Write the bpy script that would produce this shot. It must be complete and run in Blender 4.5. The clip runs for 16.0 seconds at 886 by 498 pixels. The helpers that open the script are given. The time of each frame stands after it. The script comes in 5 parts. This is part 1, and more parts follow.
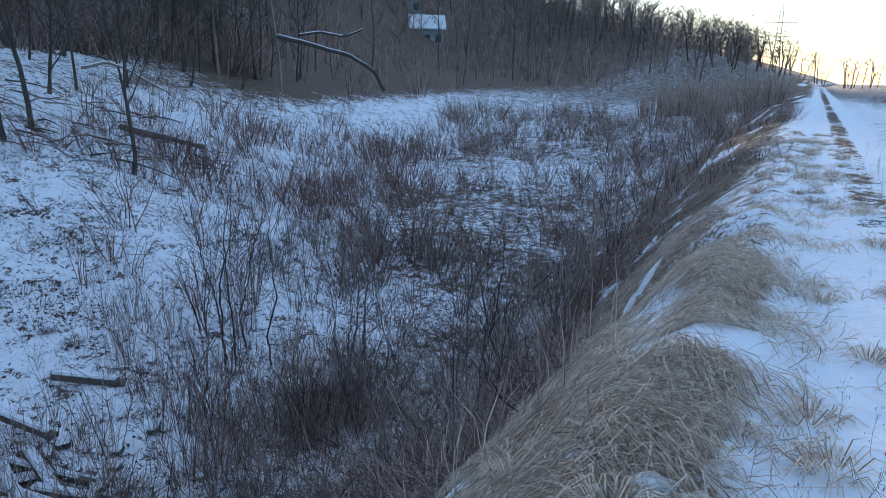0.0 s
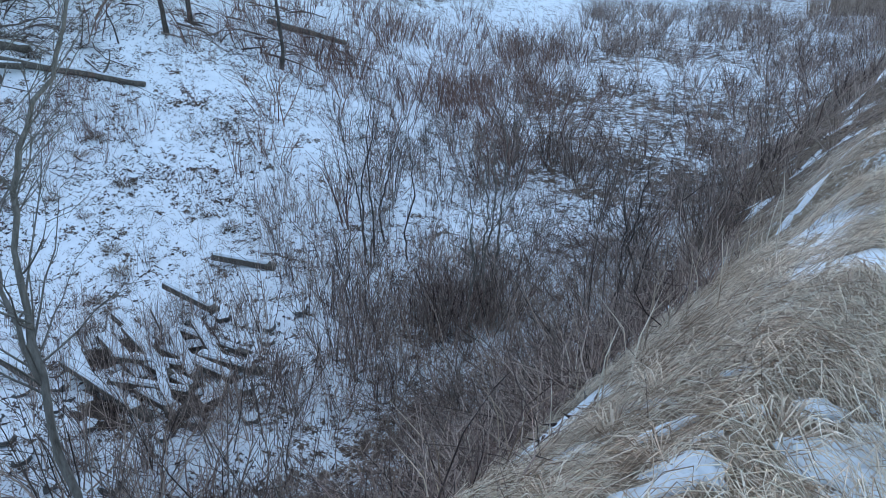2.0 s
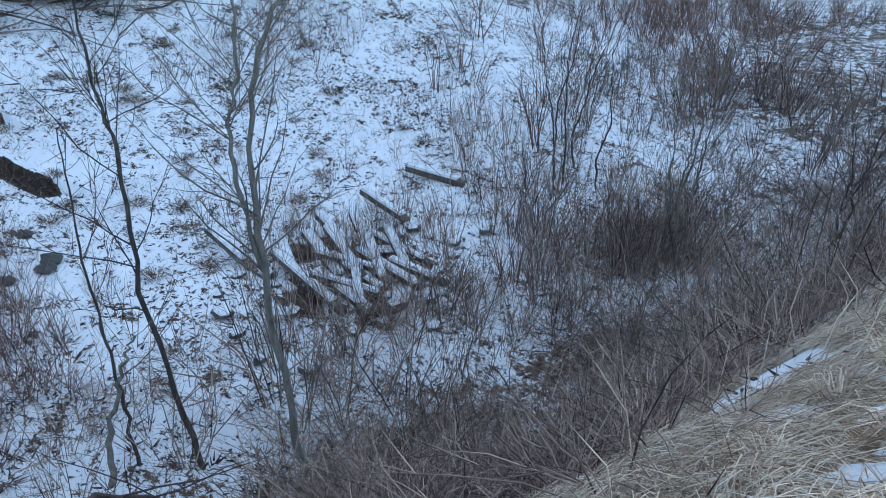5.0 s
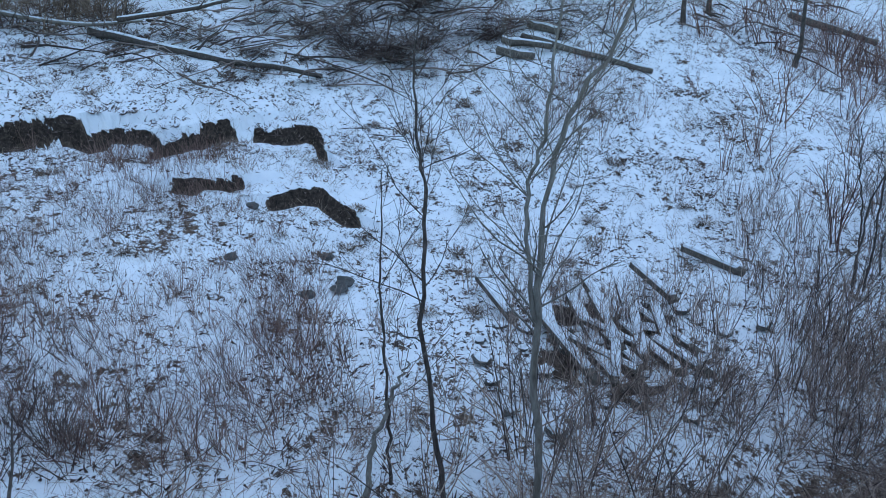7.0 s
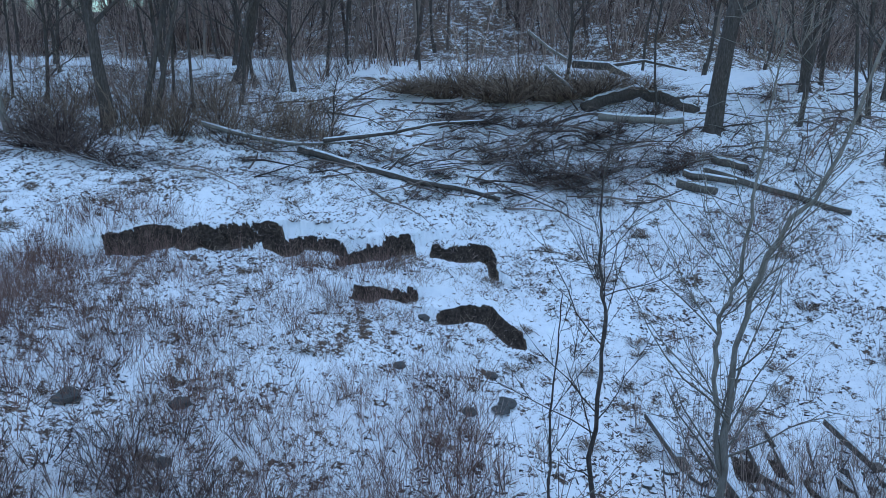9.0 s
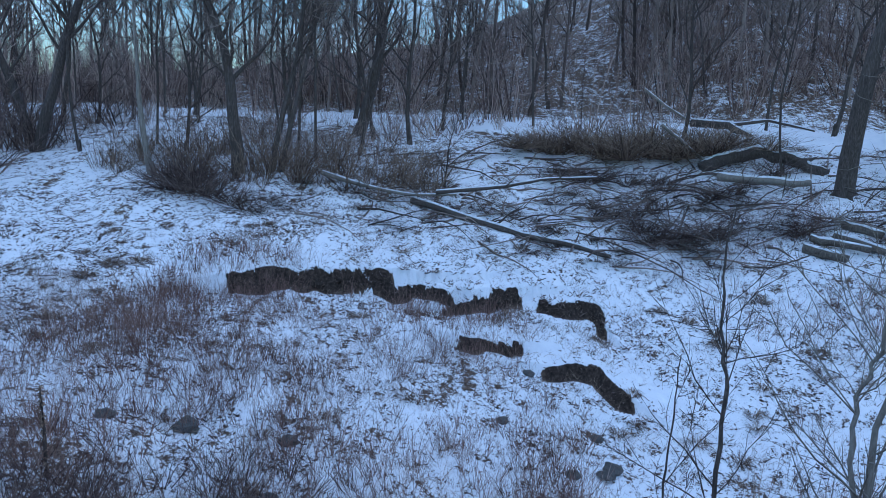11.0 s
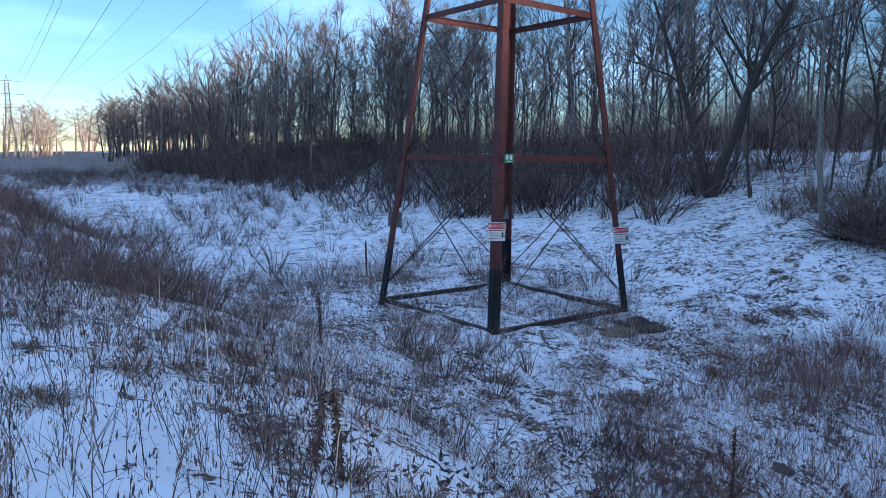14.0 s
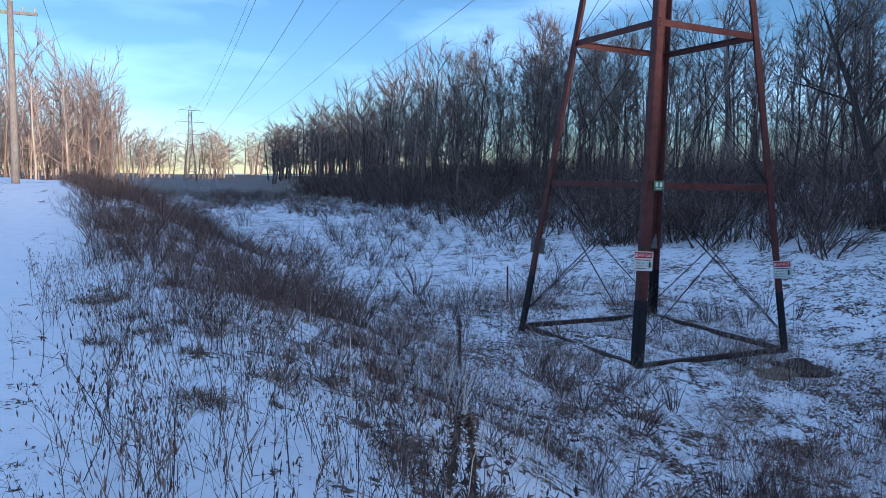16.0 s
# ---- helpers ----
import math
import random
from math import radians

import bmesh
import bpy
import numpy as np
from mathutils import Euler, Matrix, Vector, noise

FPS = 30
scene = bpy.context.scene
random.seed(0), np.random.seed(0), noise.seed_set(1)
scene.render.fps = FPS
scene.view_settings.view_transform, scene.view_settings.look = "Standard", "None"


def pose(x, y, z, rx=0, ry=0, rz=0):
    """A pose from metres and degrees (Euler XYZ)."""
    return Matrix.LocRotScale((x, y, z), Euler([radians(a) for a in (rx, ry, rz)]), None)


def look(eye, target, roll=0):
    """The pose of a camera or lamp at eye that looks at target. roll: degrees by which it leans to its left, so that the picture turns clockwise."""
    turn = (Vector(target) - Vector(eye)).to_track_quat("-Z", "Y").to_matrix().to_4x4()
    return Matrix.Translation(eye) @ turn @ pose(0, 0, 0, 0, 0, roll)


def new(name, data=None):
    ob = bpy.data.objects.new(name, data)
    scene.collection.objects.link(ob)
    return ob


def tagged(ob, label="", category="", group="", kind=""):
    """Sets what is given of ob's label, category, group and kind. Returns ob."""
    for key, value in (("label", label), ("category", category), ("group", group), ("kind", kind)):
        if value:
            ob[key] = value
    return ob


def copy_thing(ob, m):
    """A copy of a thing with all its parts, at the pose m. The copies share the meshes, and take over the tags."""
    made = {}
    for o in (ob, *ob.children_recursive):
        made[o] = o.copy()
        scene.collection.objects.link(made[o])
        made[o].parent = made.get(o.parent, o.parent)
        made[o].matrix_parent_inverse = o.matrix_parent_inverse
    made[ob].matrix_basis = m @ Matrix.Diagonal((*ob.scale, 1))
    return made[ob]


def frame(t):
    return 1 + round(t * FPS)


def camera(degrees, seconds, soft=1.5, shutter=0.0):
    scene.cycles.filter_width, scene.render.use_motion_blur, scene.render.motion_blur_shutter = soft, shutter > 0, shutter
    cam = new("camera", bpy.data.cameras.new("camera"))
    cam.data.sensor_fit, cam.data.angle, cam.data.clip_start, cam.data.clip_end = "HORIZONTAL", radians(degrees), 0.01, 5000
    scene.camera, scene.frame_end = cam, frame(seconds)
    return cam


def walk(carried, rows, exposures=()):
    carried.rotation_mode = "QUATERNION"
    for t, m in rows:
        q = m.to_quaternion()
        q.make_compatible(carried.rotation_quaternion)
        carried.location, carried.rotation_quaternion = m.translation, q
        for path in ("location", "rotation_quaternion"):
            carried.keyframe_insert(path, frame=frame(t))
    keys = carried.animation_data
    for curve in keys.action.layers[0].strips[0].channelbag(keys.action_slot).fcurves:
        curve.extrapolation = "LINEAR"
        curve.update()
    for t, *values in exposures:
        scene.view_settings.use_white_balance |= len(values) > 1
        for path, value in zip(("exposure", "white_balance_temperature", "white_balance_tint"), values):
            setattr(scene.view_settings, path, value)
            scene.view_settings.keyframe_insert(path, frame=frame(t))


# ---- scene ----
cam = camera(64.1, 16.0, soft=0.6)
# seconds, eye, turn to the left, tilt, lean
ROWS = [
    (0, 0.000, 0.000, 1.60, 28.33, -14.04, 1.64),
    (0.5, -0.029, -0.004, 1.60, 30.28, -15.39, 1.42),
    (1, -0.064, -0.024, 1.60, 32.49, -17.93, 1.10),
    (1.5, -0.100, -0.069, 1.60, 35.33, -20.25, 1.58),
    (2, -0.137, -0.093, 1.60, 38.91, -22.17, 1.44),
    (2.5, -0.189, -0.124, 1.60, 41.68, -23.52, 1.49),
    (3, -0.228, -0.134, 1.60, 43.53, -24.93, 2.19),
    (3.2, -0.234, -0.145, 1.60, 44.10, -25.40, 2.04),
    (5.3, -0.303, -0.255, 1.60, 56.17, -28.70, 0.91),
    (5.5, -0.310, -0.266, 1.60, 57.37, -28.67, 1.11),
    (6, -0.328, -0.339, 1.60, 61.78, -28.58, 1.39),
    (6.5, -0.314, -0.440, 1.60, 69.88, -26.10, 0.68),
    (7, -0.325, -0.536, 1.60, 76.64, -23.43, 0.35),
    (7.5, -0.329, -0.614, 1.60, 82.23, -20.28, 0.41),
    (8, -0.327, -0.659, 1.60, 85.07, -17.82, 0.92),
    (8.5, -0.339, -0.716, 1.60, 88.16, -15.61, 0.92),
    (8.7, -0.335, -0.727, 1.60, 89.02, -14.71, 1.01),
    (10.8, -0.291, -0.839, 1.60, 97.67, -10.26, 2.31),
    (11, -0.287, -0.850, 1.60, 98.97, -9.71, 2.14),
    (11.5, -0.273, -0.909, 1.60, 107.97, -8.41, 1.22),
    (12, -0.211, -1.079, 1.60, 121.75, -7.65, 0.03),
    (12.5, -0.145, -1.336, 1.60, 128.35, -7.39, 0.03),
    (13, -0.073, -1.545, 1.60, 132.92, -7.32, 0.76),
    (13.5, -0.030, -1.628, 1.60, 141.19, -7.43, 0.72),
    (14, -0.034, -1.657, 1.60, 148.06, -7.37, 0.80),
    (14.5, -0.051, -1.660, 1.60, 152.53, -7.16, 1.05),
    (15, -0.049, -1.660, 1.60, 154.98, -6.78, 1.45),
    (15.5, -0.049, -1.661, 1.60, 157.07, -6.21, 1.60),
    (16, -0.046, -1.665, 1.60, 159.66, -5.55, 1.45),
]
walk(cam, [(t, pose(x, y, z, 0, 0, turn) @ pose(0, 0, 0, 90 + tilt) @ pose(0, 0, 0, 0, 0, lean)) for t, x, y, z, turn, tilt, lean in ROWS],
     [(0, .55, 5130, 6), (1.5, 1.05, 5550, 4), (3, 1.42, 5750, 4), (5.5, 1.2, 5550, 4), (7, 1.12, 5400, 4), (8.5, 1.1, 5300, 4), (11, 1.0, 5030, 9), (13, .84, 4980, 11), (14.5, .50, 4820, 12), (16, .33, 4800, 11)])

# ---- world and light: low winter sun behind the wooded hill, open sky above ----
SUN_TURN, SUN_UP = 13.0, 5.2
world = bpy.data.worlds.new("winter_sky")
scene.world = world
world.use_nodes = True
wn, wl = world.node_tree.nodes, world.node_tree.links
back = wn["Background"]
sky = wn.new("ShaderNodeTexSky")
sky.sky_type, sky.sun_disc = "NISHITA", False
sky.sun_elevation, sky.sun_rotation = radians(SUN_UP), radians(-SUN_TURN)
sky.altitude, sky.air_density, sky.dust_density, sky.ozone_density = 200, 0.85, 0.15, 1.6
coord = wn.new("ShaderNodeTexCoord")
flat = wn.new("ShaderNodeMapping")
flat.inputs["Scale"].default_value = (2.2, 2.2, 9.0)
cloud = wn.new("ShaderNodeTexNoise")
cloud.inputs["Scale"].default_value, cloud.inputs["Detail"].default_value = 1.3, 7
band = wn.new("ShaderNodeValToRGB")
band.color_ramp.elements[0].position, band.color_ramp.elements[1].position = 0.50, 0.78
lift = wn.new("ShaderNodeMix")
lift.data_type = "RGBA"
bright = wn.new("ShaderNodeMix")
bright.data_type, bright.blend_type = "RGBA", "ADD"
bright.inputs[0].default_value = 1.0
bright.inputs[7].default_value = (2.2, 2.4, 2.8, 1)
wl.new(coord.outputs["Generated"], flat.inputs[0])
wl.new(flat.outputs[0], cloud.inputs[0])
# cloud thickens towards the zenith, out of view, added to brighten the ground
high = wn.new("ShaderNodeSeparateXYZ")
more = wn.new("ShaderNodeMath")
more.operation, more.inputs[1].default_value = "MULTIPLY_ADD", 0.30
wl.new(coord.outputs["Generated"], high.inputs[0])
wl.new(high.outputs[2], more.inputs[0])
wl.new(cloud.outputs[0], more.inputs[2])
low = wn.new("ShaderNodeMath")
low.operation, low.inputs[0].default_value = "SUBTRACT", 1.0
fade = wn.new("ShaderNodeMath")
fade.operation, fade.inputs[1].default_value = "POWER", 9.0
haze = wn.new("ShaderNodeMath")
haze.operation, haze.inputs[1].default_value = "MULTIPLY_ADD", 0.06
wl.new(high.outputs[2], low.inputs[1])
wl.new(low.outputs[0], fade.inputs[0])
wl.new(fade.outputs[0], haze.inputs[0])
wl.new(more.outputs[0], haze.inputs[2])
wl.new(haze.outputs[0], band.inputs[0])
wl.new(sky.outputs[0], bright.inputs[6])
wl.new(band.outputs[0], lift.inputs[0])
wl.new(sky.outputs[0], lift.inputs[6])
wl.new(bright.outputs[2], lift.inputs[7])
wl.new(lift.outputs[2], back.inputs[0])
back.inputs[1].default_value = 0.15
lamp = bpy.data.lights.new("sun", "SUN")
lamp.energy, lamp.angle, lamp.color = 5.0, radians(0.6), (1.0, 0.66, 0.36)
sun = new("sun", lamp)
a, e = radians(SUN_TURN), radians(SUN_UP)
sun.matrix_world = look((0, 0, 60), (math.sin(a) * math.cos(e), -math.cos(a) * math.cos(e), 60 - math.sin(e)))

# ---- materials ----
def material(name, rough_=0.8, metal=0.0):
    m = bpy.data.materials.new(name)
    m.use_nodes = True
    n, l = m.node_tree.nodes, m.node_tree.links
    b = n["Principled BSDF"]
    b.inputs["Roughness"].default_value, b.inputs["Metallic"].default_value = rough_, metal
    b.inputs["Specular IOR Level"].default_value = 0.3
    return m, n, l, b


def noise_node(n, l, scale, detail=4, source=None, rough_=0.55):
    t = n.new("ShaderNodeTexNoise")
    t.inputs["Scale"].default_value, t.inputs["Detail"].default_value, t.inputs["Roughness"].default_value = scale, detail, rough_
    if source:
        l.new(source, t.inputs["Vector"])
    return t


def ramp(n, l, source, *stops):
    r = n.new("ShaderNodeValToRGB")
    e = r.color_ramp.elements
    while len(e) < len(stops):
        e.new(0.5)
    for k, (p, c) in zip(e, stops):
        k.position, k.color = p, (*c, 1)
    l.new(source, r.inputs[0])
    return r


def mixed(n, l, fac, a, b, blend="MIX"):
    m = n.new("ShaderNodeMix")
    m.data_type, m.blend_type = "RGBA", blend
    for v, i in ((fac, 0), (a, 6), (b, 7)):
        if isinstance(v, (int, float)):
            m.inputs[i].default_value = v
        elif isinstance(v, tuple):
            m.inputs[i].default_value = (*v, 1)
        else:
            l.new(v, m.inputs[i])
    return m.outputs[2]


def maths(n, l, op, a, b=0.0, c=0.0):
    m = n.new("ShaderNodeMath")
    m.operation = op
    for i, v in enumerate((a, b, c)):
        if isinstance(v, (int, float)):
            m.inputs[i].default_value = v
        else:
            l.new(v, m.inputs[i])
    return m.outputs[0]


def bump(n, l, b, height, strength, dist):
    k = n.new("ShaderNodeBump")
    k.inputs["Strength"].default_value, k.inputs["Distance"].default_value = strength, dist
    l.new(height, k.inputs["Height"])
    l.new(k.outputs[0], b.inputs["Normal"])


def stalk_material(name, *tones, spread=1.0):
    """Dead stems: every piece takes its own tone, with mottling along it."""
    m, n, l, b = material(name, 0.85)
    geo = n.new("ShaderNodeNewGeometry")
    where = geo.outputs["Position"]
    k = noise_node(n, l, 9.0, 3, where)
    clump = noise_node(n, l, 0.75, 3, where)
    v = maths(n, l, "ADD", maths(n, l, "MULTIPLY", geo.outputs["Random Per Island"], 0.75 * spread), maths(n, l, "MULTIPLY", k.outputs[0], 0.25))
    v = maths(n, l, "ADD", v, maths(n, l, "MULTIPLY_ADD", clump.outputs[0], 0.8, -0.36))
    stops = [(0.15 + 0.75 * i / max(1, len(tones) - 1), t) for i, t in enumerate(tones)]
    r = ramp(n, l, v, *stops)
    l.new(r.outputs[0], b.inputs["Base Color"])
    return m


def ground_material():
    m, n, l, b = material("snowy_ground", 0.9)
    geo = n.new("ShaderNodeNewGeometry")
    where = geo.outputs["Position"]
    cover = n.new("ShaderNodeAttribute")
    cover.attribute_name = "snow"
    soil = n.new("ShaderNodeAttribute")
    soil.attribute_name = "soil"
    tan = n.new("ShaderNodeAttribute")
    tan.attribute_name = "straw"
    big = noise_node(n, l, 0.9, 5, where, 0.6)
    mid = noise_node(n, l, 3.6, 5, where, 0.65)
    small = noise_node(n, l, 12.0, 5, where, 0.72)
    # brown litter under the snow
    litter = ramp(n, l, small.outputs[0], (0.3, (0.045, 0.031, 0.024)), (0.5, (0.14, 0.098, 0.07)), (0.72, (0.30, 0.225, 0.16)))
    straw = ramp(n, l, small.outputs[0], (0.3, (0.10, 0.072, 0.05)), (0.52, (0.33, 0.25, 0.175)), (0.72, (0.58, 0.47, 0.35)))
    low = mixed(n, l, tan.outputs["Fac"], litter.outputs[0], straw.outputs[0])
    # torn turf faces, and the dark gaps painted among the timbers
    earth = ramp(n, l, small.outputs[0], (0.35, (0.012, 0.009, 0.007)), (0.52, (0.045, 0.032, 0.024)), (0.70, (0.12, 0.088, 0.064)))
    low = mixed(n, l, soil.outputs["Fac"], low, earth.outputs[0])
    snowc = ramp(n, l, mid.outputs[0], (0.3, (0.82, 0.84, 0.88)), (0.7, (0.91, 0.92, 0.935)))
    speck = noise_node(n, l, 27.0, 4, where, 0.7)
    f = maths(n, l, "ADD", maths(n, l, "MULTIPLY", big.outputs[0], 0.55), maths(n, l, "MULTIPLY", mid.outputs[0], 0.65))
    f = maths(n, l, "ADD", f, maths(n, l, "MULTIPLY", small.outputs[0], 0.75))
    f = maths(n, l, "ADD", f, maths(n, l, "MULTIPLY", speck.outputs[0], 0.55))
    f = maths(n, l, "ADD", maths(n, l, "SUBTRACT", f, 1.78), maths(n, l, "MULTIPLY", cover.outputs["Fac"], 1.0))
    k = n.new("ShaderNodeMapRange")
    k.interpolation_type = "SMOOTHSTEP"
    k.inputs[1].default_value, k.inputs[2].default_value = 0.0, 0.045
    l.new(f, k.inputs[0])
    l.new(mixed(n, l, k.outputs[0], low, snowc.outputs[0]), b.inputs["Base Color"])
    h = maths(n, l, "ADD", maths(n, l, "MULTIPLY", k.outputs[0], 0.6), maths(n, l, "MULTIPLY", small.outputs[0], 0.7))
    bump(n, l, b, h, 0.7, 0.05)
    return m


GROUND = ground_material()
BRUSH = stalk_material("dead_brush", (0.034, 0.023, 0.021), (0.24, 0.168, 0.142), (0.58, 0.455, 0.375))
WEED = stalk_material("brown_weeds", (0.05, 0.034, 0.026), (0.18, 0.125, 0.092), (0.42, 0.325, 0.24))
HEAPED = stalk_material("dark_cut_twigs", (0.028, 0.019, 0.018), (0.105, 0.074, 0.064), (0.27, 0.208, 0.18))
RUSSET = stalk_material("russet_twigs", (0.09, 0.05, 0.042), (0.21, 0.125, 0.10), (0.32, 0.21, 0.165))
STRAW = stalk_material("dry_grass", (0.25, 0.175, 0.12), (0.75, 0.60, 0.455), (0.96, 0.87, 0.73))
# tan of reeds and stalks; also puts sunlight into the colour of far woods
REED_AND_SUNLIT = stalk_material("tan_reed_and_sunlit_twigs", (0.17, 0.12, 0.095), (0.38, 0.285, 0.225), (0.56, 0.45, 0.365))
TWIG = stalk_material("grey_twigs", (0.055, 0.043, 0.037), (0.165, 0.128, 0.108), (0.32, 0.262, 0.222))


def bark_material(name, dark, mid_, pale):
    m, n, l, b = material(name, 0.9)
    tc = n.new("ShaderNodeTexCoord")
    mp = n.new("ShaderNodeMapping")
    mp.inputs["Scale"].default_value = (9, 9, 1.6)
    l.new(tc.outputs["Object"], mp.inputs[0])
    k = noise_node(n, l, 3.0, 6, mp.outputs[0], 0.7)
    g = noise_node(n, l, 0.8, 3, tc.outputs["Object"])
    r = ramp(n, l, k.outputs[0], (0.3, dark), (0.52, mid_), (0.75, pale))
    l.new(mixed(n, l, maths(n, l, "MULTIPLY", g.outputs[0], 0.5), r.outputs[0], dark), b.inputs["Base Color"])
    bump(n, l, b, k.outputs[0], 0.8, 0.03)
    return m


BARK = bark_material("grey_bark", (0.038, 0.032, 0.028), (0.11, 0.092, 0.079), (0.235, 0.203, 0.178))
PALE_BARK = bark_material("pale_bark", (0.12, 0.108, 0.09), (0.27, 0.245, 0.21), (0.42, 0.39, 0.345))
DARK_BARK = bark_material("dark_wet_bark", (0.035, 0.029, 0.026), (0.10, 0.083, 0.073), (0.21, 0.178, 0.155))

# ---- mesh building ----
RNG = np.random.default_rng(7)


class Bunch:
    """Gathers many small tubes into one mesh."""

    def __init__(self):
        self.v, self.f, self.n = [], [], 0

    def add(self, v, f):
        self.v.append(v)
        self.f.append(f + self.n)
        self.n += len(v)

    def strands(self, path, r0, r1=0.0, sides=3):
        """path: (strands, nodes, 3); radii at the foot and near the tip. Every strand ends in a point."""
        path = np.asarray(path, float)
        N, K, _ = path.shape
        if N == 0:
            return
        d = path[:, -1] - path[:, 0]
        d /= np.linalg.norm(d, axis=1)[:, None] + 1e-9
        h = np.where(np.abs(d[:, 2:3]) > .9, np.array([[1., 0, 0]]), np.array([[0, 0, 1.]]))
        a = np.cross(d, h)
        a /= np.linalg.norm(a, axis=1)[:, None] + 1e-9
        b = np.cross(d, a)
        r0 = np.broadcast_to(np.asarray(r0, float), (N,))
        r1 = np.broadcast_to(np.asarray(r1, float), (N,))
        ang = np.arange(sides) * 2 * np.pi / sides
        ring = a[:, None, :] * np.cos(ang)[None, :, None] + b[:, None, :] * np.sin(ang)[None, :, None]
        w = np.linspace(0, 1, K)[None, :K - 1]
        rad = r0[:, None] * (1 - w) + r1[:, None] * w
        body = path[:, :K - 1, None, :] + ring[:, None] * rad[:, :, None, None]
        per = (K - 1) * sides + 1
        v = np.concatenate([body.reshape(N, -1, 3), path[:, -1:, :]], 1).reshape(-1, 3)
        tri = []
        for k in range(K - 2):
            for s in range(sides):
                p, q = k * sides + s, k * sides + (s + 1) % sides
                tri += [(p, q, q + sides), (p, q + sides, p + sides)]
        k = (K - 2) * sides
        tri += [(k + s, k + (s + 1) % sides, per - 1) for s in range(sides)]
        f = (np.array(tri)[None] + (np.arange(N) * per)[:, None, None]).reshape(-1, 3)
        self.add(v, f)

    def stamp(self, other, places):
        """Copies of another bunch: rows of x, y, z, turn, width, height."""
        v, f = other.arrays()
        for x, y, z, t, w, h in places:
            c, s = math.cos(t), math.sin(t)
            self.add(np.column_stack([(v[:, 0] * c - v[:, 1] * s) * w + x, (v[:, 0] * s + v[:, 1] * c) * w + y, v[:, 2] * h + z]), f)

    def arrays(self):
        return np.concatenate(self.v), np.concatenate(self.f)

    def mesh(self, name, mat, smooth=False):
        v, f = self.arrays()
        me = bpy.data.meshes.new(name)
        me.vertices.add(len(v))
        me.vertices.foreach_set("co", v.astype(np.float32).ravel())
        me.loops.add(len(f) * 3)
        me.loops.foreach_set("vertex_index", f.astype(np.int32).ravel())
        me.polygons.add(len(f))
        me.polygons.foreach_set("loop_start", np.arange(0, len(f) * 3, 3, dtype=np.int32))
        me.update(calc_edges=True)
        me.validate()
        if smooth:
            me.polygons.foreach_set("use_smooth", np.ones(len(f), bool))
        me.materials.append(mat)
        return me


def stuff(name, bunch, mat, label, category):
    return tagged(new(name, bunch.mesh(name, mat)), label, category, kind="stuff")


def part(name, bm, mat, parent, label=""):
    """Links a bmesh as one mesh object under a thing or a part."""
    me = bpy.data.meshes.new(name)
    bm.to_mesh(me)
    bm.free()
    me.materials.append(mat)
    ob = new(name, me)
    ob.parent = parent
    return tagged(ob, label)


def thing(name, m, label, category, group=""):
    ob = new(name)
    ob.empty_display_size = 0.2
    ob.matrix_world = m
    return tagged(ob, label, category, group)


def bar(bm, a, b, w, h=None, up=(0, 0, 1)):
    """A rectangular bar from a to b."""
    a, b = Vector(a), Vector(b)
    h = h or w
    d = (b - a).normalized()
    s = d.cross(Vector(up))
    s = s.normalized() if s.length > 1e-4 else Vector((1, 0, 0))
    t = s.cross(d)
    c = [bm.verts.new(p + s * i * w / 2 + t * j * h / 2) for p in (a, b) for i, j in ((-1, -1), (1, -1), (1, 1), (-1, 1))]
    for q in ((3, 2, 1, 0), (4, 5, 6, 7), (0, 1, 5, 4), (1, 2, 6, 5), (2, 3, 7, 6), (3, 0, 4, 7)):
        bm.faces.new([c[i] for i in q])
    return bm


def tube(bm, pts, radii, sides=8):
    """A closed round tube through points."""
    rings = []
    for i, p in enumerate(pts):
        d = (Vector(pts[min(i + 1, len(pts) - 1)]) - Vector(pts[max(i - 1, 0)])).normalized()
        s = d.cross(Vector((0, 0, 1)))
        s = s.normalized() if s.length > 1e-3 else Vector((1, 0, 0))
        t = s.cross(d)
        rings.append([bm.verts.new(Vector(p) + (s * math.cos(2 * math.pi * k / sides) + t * math.sin(2 * math.pi * k / sides)) * radii[i]) for k in range(sides)])
    for r, q in zip(rings, rings[1:]):
        for k in range(sides):
            f = bm.faces.new((r[k], r[(k + 1) % sides], q[(k + 1) % sides], q[k]))
            f.smooth = True
    bm.faces.new(rings[0][::-1])
    bm.faces.new(rings[-1])
    return bm


def ground_at(x, y):
    return float(land(np.array([x]), np.array([y]))[0])

# -- the lie of the land: one height for every place --
def step(a, b, v):
    q = np.clip((v - a) / (b - a), 0, 1)
    return q * q * (3 - 2 * q)


def lattice(ix, iy, seed):
    n = np.sin(ix * 127.1 + iy * 311.7 + seed * 74.7) * 43758.5453
    return n - np.floor(n)


def rough(x, y, size, seed=0):
    """Smooth value noise, -1 to 1, with features of about size metres."""
    x, y = np.asarray(x, float) / size, np.asarray(y, float) / size
    ix, iy = np.floor(x), np.floor(y)
    fx, fy = x - ix, y - iy
    fx, fy = fx * fx * (3 - 2 * fx), fy * fy * (3 - 2 * fy)
    a = lattice(ix, iy, seed) * (1 - fx) + lattice(ix + 1, iy, seed) * fx
    b = lattice(ix, iy + 1, seed) * (1 - fx) + lattice(ix + 1, iy + 1, seed) * fx
    return (a * (1 - fy) + b * fy) * 2 - 1


